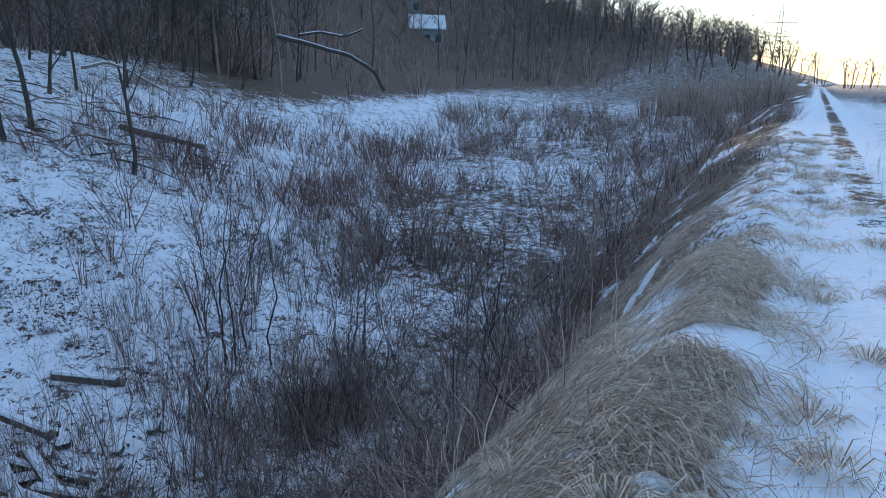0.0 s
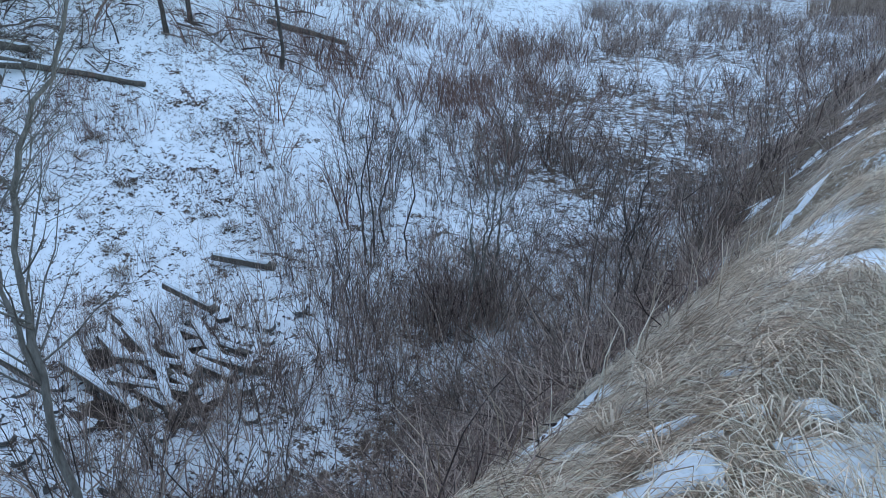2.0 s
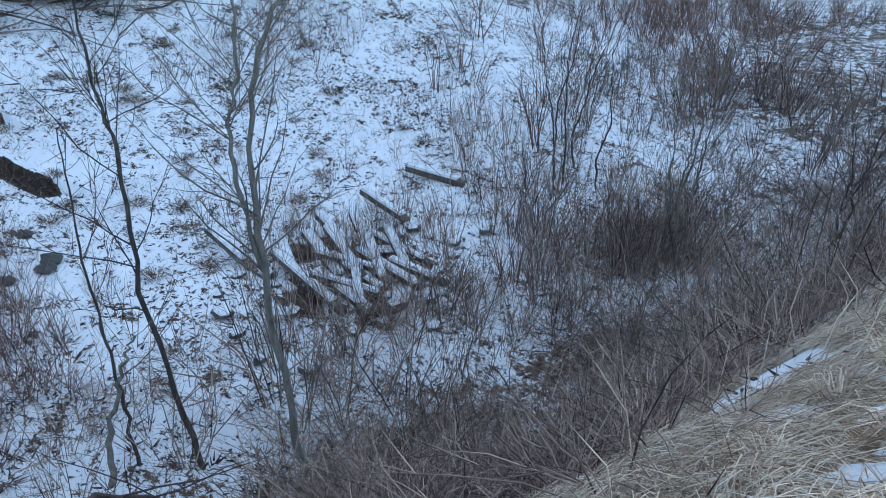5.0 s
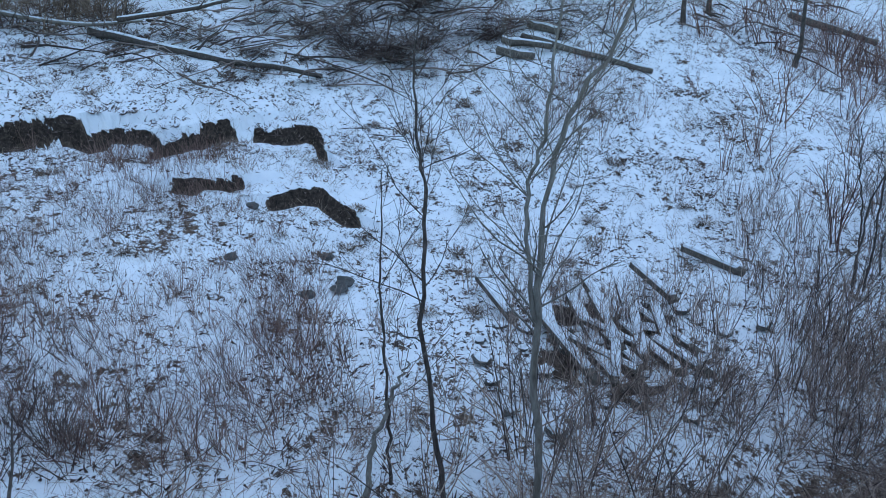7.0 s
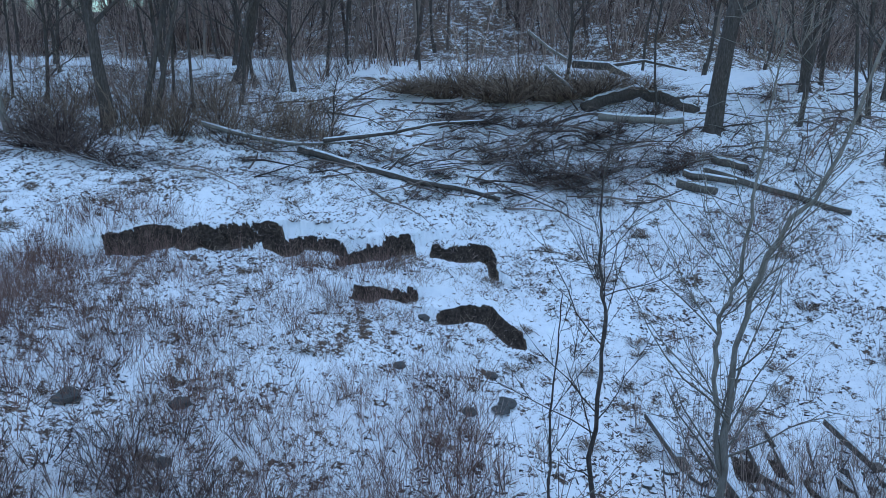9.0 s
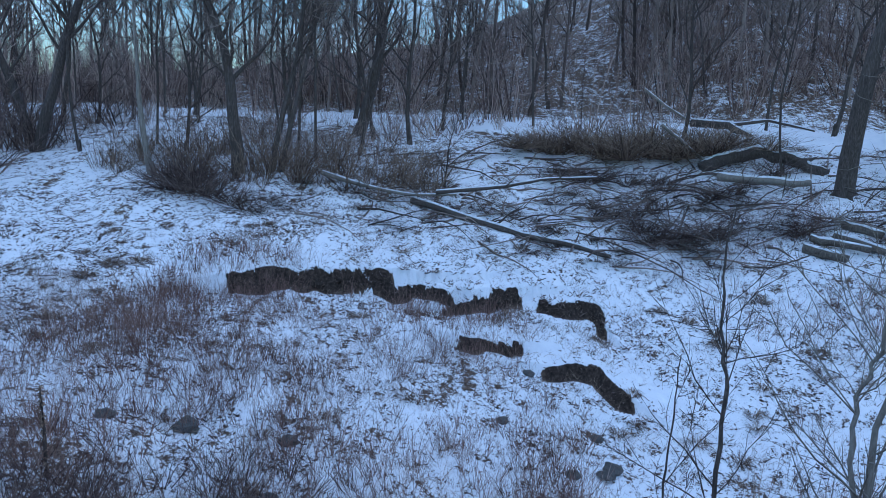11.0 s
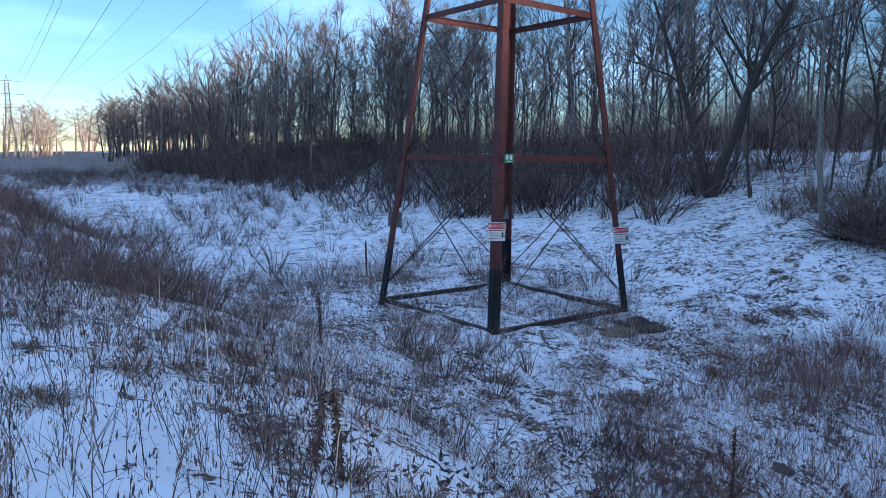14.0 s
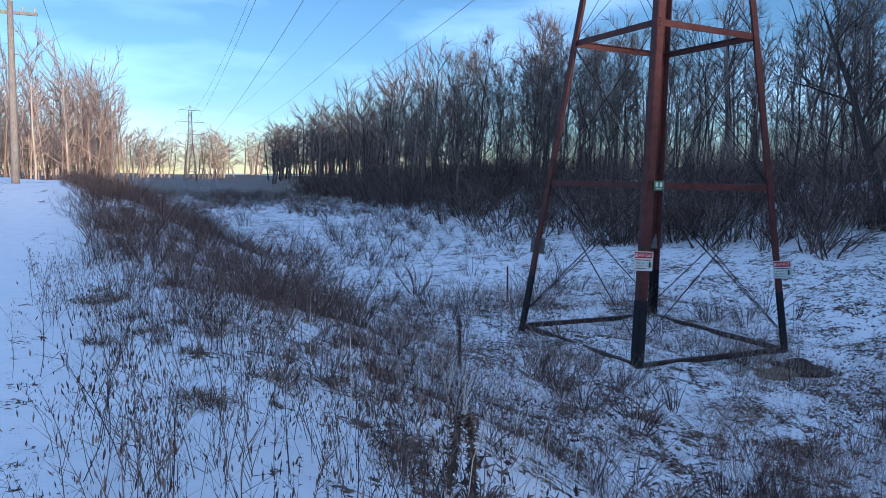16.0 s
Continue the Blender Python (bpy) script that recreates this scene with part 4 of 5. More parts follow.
plant("dark_low_brush", LOWB, scatter(33, 420, (-9.4, -5.6, -8.6, -2.6), lambda x, y: step(2.0, 1.3, np.abs(x + 7.6 + .35 * (y + 5.5))) * (.25 + .75 * clumps(x, y, 1.2, 76, -.3, .2)), .4, .85), HEAPED, "dense dark low brush at the foot of the bank", "brush")
plant("bank_top_brush", LOWB, scatter(34, 2300, (-5, 7, -36, -6.5), lambda x, y: (1 - .5 * step(-11, -8, y)) * step(-1.0, -.3, edge_u(x, y)) * (1 - step(2.6, 4.2, edge_u(x, y))) * (.12 + .88 * clumps(x, y, 1.9, 77, -.15, .3)), .3, .75), HEAPED, "dark brown brush over the shoulder of the embankment", "brush")
plant("pylon_weeds", STEMS, scatter(32, 420, (-15, -6.5, -21, -12), lambda x, y: (.1 + .9 * clumps(x, y, 1.5, 75, -.2, .3)), .35, .8), HEAPED, "brown dead weeds round the pylon's feet", "weeds")
plant("corridor_brush", LOWB, scatter(10, 2000, (-17, 12, -110, -16), lambda x, y: step(.2, 1.6, edge_u(x, y)) * (.12 + .88 * clumps(x, y, 5.5, 40, -.3 - .4 * step(9, 4, edge_u(x, y)), .2 - .4 * step(9, 4, edge_u(x, y)))), .6, 1.5), HEAPED, "patches of brown brush in the open corridor", "brush")
plant("verge_weeds", WEEDS, scatter(11, 3800, (-4.6, 3, -14, -2.6), lambda x, y: step(-2.1, -1.2, edge_u(x, y)) * (1 - step(2.6, 4.0, edge_u(x, y))) * (.12 + .88 * clumps(x, y, 1.0, 41, -.1, .4)), .25, .7, (.8, 1.3)), HEAPED, "dead weeds with dark seed heads in the snow", "weeds")
plant("verge_weeds", WEEDS, scatter(12, 700, (-1.2, 1.8, 1.6, 22), lambda x, y: step(.9, .0, edge_u(x, y)) * (.12 + .7 * clumps(x, y, .9, 42, 0, .4)), .12, .34, (.7, 1.1)), WEED, "dead weeds with dark seed heads beside the track", "weeds")
plant("thicket_edge", [shrub(350 + i, 12, 6, nodes=3, fan=.75, thick=.0075, sub=2, bend=.2) for i in range(6)], scatter(13, 2100, (-31, -13, -115, -20), lambda x, y: step(16.2, 18.5, -x - .5 * step(-40, -20, y) * 7) * (.45 + .55 * clumps(x, y, 5, 43)), 1.8, 3.4, (.9, 1.6)), HEAPED, "dense dark thicket at the foot of the woods", "brush")
plant("snow_slope_brush", STEMS, scatter(19, 2200, (-24, -12, 4, 24), lambda x, y: step(9, 11, -x - far_shift(y)) * clumps(x, y, 2.0, 49, -.1, .4), .4, 1.0), RUSSET, "small reddish-brown shrubs on the snowy slope", "shrubs")
UNDER = [shrub(340 + i, 10, 6, nodes=3, fan=.8, thick=.0075, sub=2, bend=.2) for i in range(6)]
plant("understorey", UNDER, scatter(14, 1500, (-32, -22, -26, 46), lambda x, y: step(23, 26, -x - np.interp(y, [12, 20, 46], [0, 4, 13])) * (1 - .95 * step(-31.5, -30, x) * step(-5.5, -4, y) * step(11, 9.5, y)) * (.10 + .9 * clumps(x, y, 2.6, 44, -.1, .3)), .7, 1.7), BRUSH, "low leafless undergrowth at the edge of the trees", "brush")
plant("edge_bushes", UNDER, scatter(31, 260, (-26.5, -22.4, -17, -4.5), lambda x, y: .15 + .85 * clumps(x, y, 1.8, 74, -.1, .3), .8, 1.7, (.9, 1.4)), WEED, "tan-brown leafless bushes at the edge of the woods", "bushes")
plant("deep_understorey", UNDER, scatter(27, 1300, (-54, -36.2, -40, 46), lambda x, y: .12 + .88 * clumps(x, y, 4.0, 68, -.2, .3), 1.8, 4.6, (.6, 1.0)), BRUSH, "tall leafless undergrowth behind the terrace", "brush")
plant("lip_brush", LOWB, scatter(30, 620, (-6, .5, 10, 44), lambda x, y: step(-.7 - .3 * step(12, 20, y), .1, edge_u(x, y)) * (1 - step(2.2, 3.4, edge_u(x, y))) * (.1 + .9 * clumps(x, y, 1.6, 73, -.2, .3)), .35, .9), BRUSH, "low brown brush along the lip of the bank", "brush")
plant("east_brush", LIGHT, scatter(15, 480, (3.4, 22, 8, 110), lambda x, y: .3 + .6 * clumps(x, y, 4, 45), .4, 1.0), RUSSET, "low russet brush east of the track", "brush")
plant("east_thicket", FARB, scatter(16, 420, (6, 40, -150, -45), lambda x, y: step(3.4, 6, x - road_edge(y)) * (.3 + .7 * clumps(x, y, 6, 46)), .6, 1.8), WEED, "brown thicket beside the track", "brush")
plant("brush_heap", HEAP, np.array([(x, y, ground_at(x, y), t, 1.9, h * 1.3) for x, y, t, h in ((-21.6, -13.4, 0, 1.1), (-21.9, -12.8, 2, 1.2), (-21.5, -12.2, 4, 1.0), (-21.2, -11.6, 1, .8), (-21.7, -13.0, 3, 1.3), (-21.3, -12.5, 5, 1.0), (-22.2, -13.2, 1.3, 1.2), (-21.0, -10.9, 2.2, .7), (-20.8, -10.3, 4.4, .6))]), HEAPED, "heap of dark cut branches on the slope", "brush heap")
heap_rng = np.random.default_rng(44)
dome = [(-28.6 + heap_rng.normal(0, .8), q, ground_at(-28.6, q), heap_rng.uniform(0, 6), 2.3, (1.9 * (1 - ((q - 1.9) / 5.4) ** 2) + .15) * heap_rng.uniform(.6, 1.05)) for q in np.linspace(-2.6, 6.6, 34)]
plant("brush_heap", HEAP, np.array(dome), WEED, "domed heap of dark tangled branches and vines", "brush heap")
spread_ = [(x, y, ground_at(x, y), heap_rng.uniform(0, 6), heap_rng.uniform(1.2, 2.2), heap_rng.uniform(.35, .85)) for x, y in zip(heap_rng.uniform(-27, -21.8, 44), heap_rng.normal(2.6, 2.6, 44))]
plant("brush_heap", HEAP, np.array(spread_), HEAPED, "wide spread of snow-dusted broken branches", "brush heap")
low_ = [(x, y, ground_at(x, y), heap_rng.uniform(0, 6), heap_rng.uniform(.7, 1.3), heap_rng.uniform(.15, .35)) for x, y in zip(heap_rng.uniform(-23.2, -20.4, 46), heap_rng.uniform(-10, 9.5, 46))]
sticks = [(x, y, ground_at(x, y), heap_rng.uniform(0, 6), heap_rng.uniform(.4, .8), heap_rng.uniform(.15, .3)) for x, y in zip(heap_rng.normal(-9.4, .8, 16), heap_rng.normal(4.5, .8, 16))]
plant("broken_sticks", HEAP, np.array(sticks), HEAPED, "dark broken sticks between tumbled timbers", "branches")
plant("twig_litter", HEAP, np.array(low_), HEAPED, "dark twig litter along the fallen logs", "branches")


def grass(name, seed, n, box, keep, length, mat, label, downhill=1.0, lift=.12, r=.0028):
    """Long dry blades that lie over, mostly down the slope."""
    rng = np.random.default_rng(seed)
    x, y = rng.uniform(box[0], box[1], n), rng.uniform(box[2], box[3], n)
    k = rng.uniform(0, 1, n) < keep(x, y)
    x, y = x[k], y[k]
    N = len(x)
    swirl = 1.5 * rough(x, y, .6, 51) + .7 * rough(x, y, .25, 56) + rng.normal(0, .42, N)
    a = math.pi + swirl * (1.0 if downhill else 3.0)
    L = rng.uniform(.5, 1.2, N) * length
    curl = .6 * swirl + rng.normal(0, .7, N)
    pts = []
    for q, hgt in ((0, -.02), (.3, .75), (.7, .8), (1.0, .15)):
        px_, py_ = x + np.cos(a + q * curl) * L * q, y + np.sin(a + q * curl) * L * q
        pts.append(np.column_stack([px_, py_, land(px_, py_) + hgt * lift * L / length * rng.uniform(.4, 1.5, N)]))
    b = Bunch()
    b.strands(np.stack(pts, 1), r, r * .5, 3)
    stuff(name, b, mat, label, "grass")


grass("matted_grass", 61, 64000, (-4.2, .4, .4, 14), lambda x, y: step(-1.45 + 1.4 * step(6, 10, y), -.8 + 1.2 * step(6, 10, y), edge_u(x, y)) * (1 - step(.1, 1.1, edge_u(x, y) - bank_line(y))) * (.2 + .8 * clumps(x, y, .8, 52, -.5, .1)) * (1 - patches(x, y)) * (1 - .9 * step(7.5, 12, y)), .32, STRAW, "matted tan dry grass hanging over the bank", 1.0, .13, .0025)
grass("matted_grass", 66, 34000, (-2.4, .1, 1.0, 5.5), lambda x, y: step(-1.1, -.7, edge_u(x, y)) * (1 - step(.1, 1.1, edge_u(x, y) - bank_line(y))) * (.45 + .55 * clumps(x, y, .5, 78, -.4, .1)) * (1 - patches(x, y)), .20, STRAW, "fine tan dry grass matted close to the bank", 1.0, .07, .0019)
grass("brown_grass", 62, 16000, (-7, -1, -3.5, 22), lambda x, y: step(1.0 - 1.3 * step(6, 9, y), 2.6 - 2.2 * step(6, 9, y), edge_u(x, y)) * (1 - step(4.2, 6.0, edge_u(x, y))) * (.3 + .6 * clumps(x, y, 1.1, 53, -.4, .2)), .6, REED_AND_SUNLIT, "brown flattened grass lower on the bank")
grass("verge_tufts", 63, 20000, (-1.4, 1.6, 1.4, 24), lambda x, y: step(1.2, .1, edge_u(x, y)) * step(-2.0, -.9, edge_u(x, y)) * clumps(x, y, .42, 54, .2, .5), .2, STRAW, "tufts of dry grass in the snow beside the track", 0, .09, .003)
grass("slope_grass", 64, 10000, (-20, -3.4, -13, 9), lambda x, y: (step(3, 4, edge_u(x, y))) * clumps(x, y, 1.2, 55, .35, .6), .4, WEED, "low brown grass patches in the snow", 0, .12, .0045)
plant("verge_sprigs", THIN_SPRIGS, scatter(20, 3000, (-5, 3.4, -20, -2.4), lambda x, y: step(-1.9, -1.3, edge_u(x, y)) * (1 - step(3.0, 4.5, edge_u(x, y))) * (.15 + .85 * clumps(x, y, .8, 50, -.1, .4)), .10, .36), WEED, "low dead weeds on the snowy verge", "weeds")
plant("verge_brush", LIGHT, scatter(21, 3400, (-4.5, 8, -48, -4.5), lambda x, y: (1 - .6 * step(-12, -8, y)) * step(-1.5, -.6, edge_u(x, y)) * (1 - step(3.0, 4.5, edge_u(x, y))) * clumps(x, y, 1.5, 58, .05 - .5 * step(-10, -16, y), .4 - .3 * step(-10, -16, y)), .3, .75), HEAPED, "small dark brushy clumps on the verge", "brush")
plant("hill_brush", FARB, scatter(22, 1500, (-115, -26, 26, 260), lambda x, y: step(17, 22, -x - far_shift(y)) * (.3 + .6 * clumps(x, y, 7, 59)), 2.0, 6.0, (.5, .8)), BRUSH, "hazy leafless undergrowth on the hillside", "brush")
plant("house_brush", FARB, scatter(35, 60, (-60, -50, 44, 56), lambda x, y: .8 + 0 * x, 4.0, 6.5, (.5, .8)), BRUSH, "leafless thicket in front of the hillside house", "brush")
plant("skyline_thicket", FARB, scatter(24, 900, (-140, -24, 110, 480), lambda x, y: step(20, 34, -x - 10) * (.45 + .55 * clumps(x, y, 14, 66)), 5.0, 10.0, (.6, 1.0)), BRUSH, "leafless brown woods along the far hillside", "woods")
# loose limbs strewn over the upper slope
limbs = Bunch()
g = np.random.default_rng(63)
rows = []
for _ in range(520):
    x0, y0 = g.uniform(-27.5, -20.5), g.choice([g.uniform(-10, 1), g.normal(2.6, 2.8), g.normal(2.6, 2.8), g.uniform(8, 22)])
    a, ln = g.normal(1.3, .8), g.uniform(.7, 3.2)
    q = np.linspace(0, 1, 5)
    px_ = x0 + np.cos(a + q * .5 * g.normal()) * ln * q
    py_ = y0 + np.sin(a + q * .5 * g.normal()) * ln * q
    pz_ = land(px_, py_) + .02 + q * (1 - q) * g.uniform(.1, .9) + q * g.uniform(0, .35)
    rows.append(np.column_stack([px_, py_, pz_]))
limbs.strands(np.array(rows), g.uniform(.010, .040, 520), .005, 4)
stuff("strewn_branches", limbs, TWIG, "bare fallen branches strewn over the snowy slope", "branches")
plant("ridge_brush", FARB, scatter(23, 800, (-80, -31, -125, 5), lambda x, y: .35 + .6 * clumps(x, y, 7, 60), 3.0, 6.0, (.5, .8)), BRUSH, "tall leafless thicket behind the woods", "brush")


def tuft_kind(seed, mat, label, group, blades=85):
    """A mound of bent dry blades, half a metre across."""
    g = np.random.default_rng(seed)
    a, r = g.uniform(0, 6.28, blades), g.uniform(0, .5, blades) ** .8
    foot = np.column_stack([np.cos(a) * r * .5, np.sin(a) * r * .5, np.full(blades, -.05)])
    b2 = a + g.normal(0, .8, blades)
    ln = g.uniform(.35, .8, blades)
    mid = foot + np.column_stack([np.cos(b2) * ln * .35, np.sin(b2) * ln * .35, g.uniform(.25, .6, blades) * (1.1 - r)])
    tip = mid + np.column_stack([np.cos(b2) * ln * .5, np.sin(b2) * ln * .5, -g.uniform(.05, .4, blades)])
    b = Bunch()
    b.strands(np.stack([foot, mid, tip], 1), .011, .006, 3)
    return tagged(new("grass_tuft", b.mesh("grass_tuft", mat)), label, "grass tuft", group)


def strew(kinds, places):
    for i, (x, y, s) in enumerate(places):
        k = kinds[i % len(kinds)]
        m = pose(x, y, ground_at(x, y) - .01, 0, 0, i * 77) @ Matrix.Diagonal((s, s, s * .62, 1))
        if i < len(kinds):
            k.matrix_world = m
        else:
            o = k.copy()
            scene.collection.objects.link(o)
            o.matrix_world = m


g = np.random.default_rng(23)
places = []
for _ in range(1600):
    y = 1.8 + 24 * g.uniform(0, 1) ** 1.5
    x = road_edge(y) + g.uniform(-.2, 1.75) * (1.0 if y > 3 else .8)
    if rough(x, y, .7, 61) > .05 and all((x - a) ** 2 + (y - b) ** 2 > .16 for a, b, _ in places):
        places.append((float(x), float(y), g.uniform(.16, .46)))
    if len(places) >= 90:
        break
strew([tuft_kind(500 + i, STRAW, "tan tuft of dry grass in the snow beside the track", "grass tufts beside the track") for i in range(4)], places)
places = [(-9.3, -9.6, .8), (-9.0, -10.0, .7), (-11.4, -9.9, .7), (-12.3, -10.6, .6), (-15.5, -11.3, .7), (-14.9, -11.6, .7), (-16.2, -11.0, .6), (-18.6, 1.9, .5), (-17.2, 3.2, .6), (-19.3, 4.6, .6), (-16.4, 5.2, .6), (-14.8, 3.4, .5), (-15.6, 7.4, .6), (-13.9, 6.1, .5), (-12.9, 8.3, .5), (-17.6, 7.8, .6), (-8.0, -9.2, .6), (-6.2, -12.2, .6), (-5.4, -8.1, .6), (-7.2, -11.0, .7)]
for _ in range(60):
    places.append((g.uniform(-20, -5), g.uniform(-13, 9), g.uniform(.25, .55)))
places = [p for p in places if road_edge(p[1]) - p[0] > 3.5]
strew([tuft_kind(510 + i, WEED, "brown clump of dead grass showing through the snow", "brown grass clumps") for i in range(4)], places)
places = []
for _ in range(60):
    y = g.uniform(-13, -3)
    places.append((float(road_edge(y)) - g.uniform(-1.3, 3.2), y, g.uniform(.2, .5)))
strew([tuft_kind(520 + i, WEED, "brown clump of dead grass on the snowy verge", "brown grass clumps on the verge") for i in range(3)], places)

# ---- far woods, houses, poles ----
def far_tree(seed):
    rng = np.random.default_rng(seed)
    b = Bunch()
    trunk = grow(rng, (0, 0, -.5), (rng.normal(0, .05), rng.normal(0, .05), 1), 11.5, 0, 5, .05, .03)
    b.strands(trunk[None], .13, .04, 4)
    limb, twig = [], []
    for k in range(15):
        p, d = along(trunk, min(.98, .25 + .75 * (k + rng.uniform()) / 15))
        a = rng.uniform(0, 6.28)
        q = grow(rng, p, (math.cos(a), math.sin(a), rng.uniform(.6, 1.4)), rng.uniform(1.5, 3.6), 0, 4, .16, .08)
        limb.append(q)
        for _ in range(9):
            p2, d2 = along(q, rng.uniform(.2, 1))
            twig.append(grow(rng, p2, d2 + rng.normal(0, .6, 3) + np.array([0, 0, .3]), rng.uniform(.7, 1.8), 0, 2, .2, .05))
    b.strands(np.array(limb), .045, .018, 3)
    b.strands(np.array(twig), .026, .012, 3)
    return b


FAR = [far_tree(300 + i) for i in range(6)]


def wood(name, seed, n, box, keep, label, hmin=.8, hmax=1.15, mat=None):
    rng = np.random.default_rng(seed)
    x, y = rng.uniform(box[0], box[1], n), rng.uniform(box[2], box[3], n)
    k = rng.uniform(0, 1, n) < keep(x, y)
    x, y = x[k], y[k]
    h = rng.uniform(hmin, hmax, len(x))
    w = np.clip(np.hypot(x, y) / 110, .9, 2.2)
    plant(name, FAR, np.column_stack([x, y, land(x, y), rng.uniform(0, 6.28, len(x)), h * w, h]), mat or TWIG, label, "woods")


wood("hill_woods", 71, 380, (-150, -30, 36, 250), lambda x, y: step(21, 26, -x - far_shift(y)) * (.35 + .65 * (x > -95)), "bare brown woods covering the hillside")
wood("valley_head_woods", 77, 560, (-190, 2, 135, 330), lambda x, y: step(12, 34, -x) * (.5 + .5 * step(190, 230, y)), "bare brown woods on the hill at the head of the valley")
wood("corridor_woods", 72, 340, (-60, -17, -215, -55), lambda x, y: step(18, 20.5, -x) * (.5 + .5 * (x > -38)), "tall bare woods along the corridor", .9, 1.25)
wood("ridge_woods", 73, 260, (-58, -36.5, -70, 42), lambda x, y: .8 + 0 * x, "bare trees on the rise behind the woods")
# these two woods get a warmer, paler twig tone with low sunlight painted in
wood("east_woods", 74, 300, (7, 48, -125, -68), lambda x, y: step(7, 8, x) * step(-66, -70, y + .6 * x), "sunlit bare woods east of the track", .85, 1.25, REED_AND_SUNLIT)
wood("end_woods", 75, 240, (-120, 130, -420, -330), lambda x, y: .9 + 0 * x, "sunlit wooded ridge closing the corridor", 1.2, 1.9, REED_AND_SUNLIT)
wood("north_woods", 76, 80, (-70, 160, 300, 420), lambda x, y: .9 + 0 * x, "dark distant woods beyond the track", .8, 1.2)


def house(x, y, turn, wide, deep, label):
    z = ground_at(x, y) - 2.2
    ob = thing("house", pose(x, y, z, 0, 0, turn), label, "house", "houses on the hill")
    bm = bmesh.new()
    bar(bm, (0, 0, -2), (0, 0, 3.4), wide, deep, (0, 1, 0))
    part("wall", bm, SIDING, ob)
    for s in (1, -1):
        bm = bmesh.new()
        p = [(-wide / 2 - .4, s * (deep / 2 + .5), 3.1), (wide / 2 + .4, s * (deep / 2 + .5), 3.1), (wide / 2 + .4, 0, 5.6), (-wide / 2 - .4, 0, 5.6)]
        lo = [bm.verts.new(q) for q in p]
        hi = [bm.verts.new((q[0], q[1], q[2] + .25)) for q in p]
        for f in ((0, 1, 2, 3), ):
            bm.faces.new([lo[i] for i in f])
            bm.faces.new([hi[i] for i in reversed(f)])
        for i in range(4):
            j = (i + 1) % 4
            bm.faces.new((lo[i], hi[i], hi[j], lo[j]))
        bmesh.ops.recalc_face_normals(bm, faces=bm.faces)
        part("roof", bm, ROOF_SNOW, ob, "snow-covered roof slope")
    for k in range(3):
        bm = bmesh.new()
        bar(bm, (-wide / 3 + k * wide / 3, -deep / 2 - .02, .9), (-wide / 3 + k * wide / 3, -deep / 2 - .02, 2.2), 1.0, .08, (0, 1, 0))
        part("window", bm, PANE, ob, "dark window")


SIDING, ROOF_SNOW = plain("house_siding", (0.30, 0.31, 0.33), .8), plain("roof_snow", (0.80, 0.82, 0.85), .9)
PANE = plain("window_glass", (0.03, 0.035, 0.04), .1)
house(-61, 54, 50, 6, 5, "grey house with a snowy roof up among the trees")
house(-80, 129, 30, 7, 6, "grey house with a snowy roof among bare trees")
house(-69, 119, 35, 6, 5, "small house with a snowy roof among bare trees")
WOODPOLE = bark_material("weathered_pole_wood", (0.17, 0.15, 0.13), (0.34, 0.305, 0.27), (0.48, 0.44, 0.39))
m_, n_, l_, b_ = material("yellow_guard", 0.5)
b_.inputs["Base Color"].default_value = (0.55, 0.38, 0.08, 1)
GUARD = m_


def pole(x, y, z, height, lean=0, arm=1.0):
    ob = thing("utility_pole", pose(x, y, z, 0, lean, 0), "grey weathered wooden utility pole with a crossarm", "utility pole", "utility poles along the track")
    part("pole", tube(bmesh.new(), [(0, 0, -.6), (0, 0, height * .5), (0, 0, height)], [.17, .145, .11], 10), WOODPOLE, ob)
    arm_ = part("crossarm", bar(bmesh.new(), (-arm, -.14, height - .45), (arm, -.14, height - .45), .1, .12), WOODPOLE, ob)
    for k in (-.9, -.45, .9):
        part("insulator", tube(bmesh.new(), [(k * arm, -.14, height - .4), (k * arm, -.14, height - .2)], [.04, .05], 8), INSULATOR, arm_)
    return ob


for x, y, z, h, ln in ((6.7, -37.0, .9, 8.0, 0), (11.4, -96, .6, 9.6, 0), (11.0, -114, .5, 9.6, 0), (11.2, -172, .2, 9.6, -1), (12.0, -210, .2, 9.6, 0), (12.6, -255, .2, 9.6, 0), (13.2, -300, .2, 9.6, 0),
                       (8.0, 118, 0, 9.6, 1.0), (9.3, 95, .0, 8.2, 1.5), (9.0, 60, 0, 9.6, 0)):
    pole(x, y, z - .2, h, ln)
for a, b in (((6.7, -37.0, 10.2), (11.4, -96, 9.8)), ((11.4, -96, 9.8), (11.0, -114, 9.7)), ((11.0, -114, 9.7), (11.2, -172, 9.4)), ((6.7, -37, 10.2), (9.0, 60, 9.3)), ((9.0, 60, 9.3), (8.0, 118, 9.3))):
    for k in (-.9, .9):
        wire(Vector(a) + Vector((k, -.14, -.25)), Vector(b) + Vector((k, -.14, -.25)), .6, .012)
guy = thing("guy_guard", pose(7.6, 88, 0), "yellow guard on a pole's slanting guy wire", "guy wire")
part("guard_tube", tube(bmesh.new(), [(0, 0, 0), (1.3, .4, 4.6)], [.09, .09], 8), GUARD, guy)

# ---- fallen logs, timbers, stones, turf, stalks ----
SNOW = plain("clean_snow", (0.84, 0.86, 0.89), .9)
STONE = bark_material("grey_stone", (0.06, 0.058, 0.055), (0.15, 0.145, 0.138), (0.26, 0.25, 0.235))
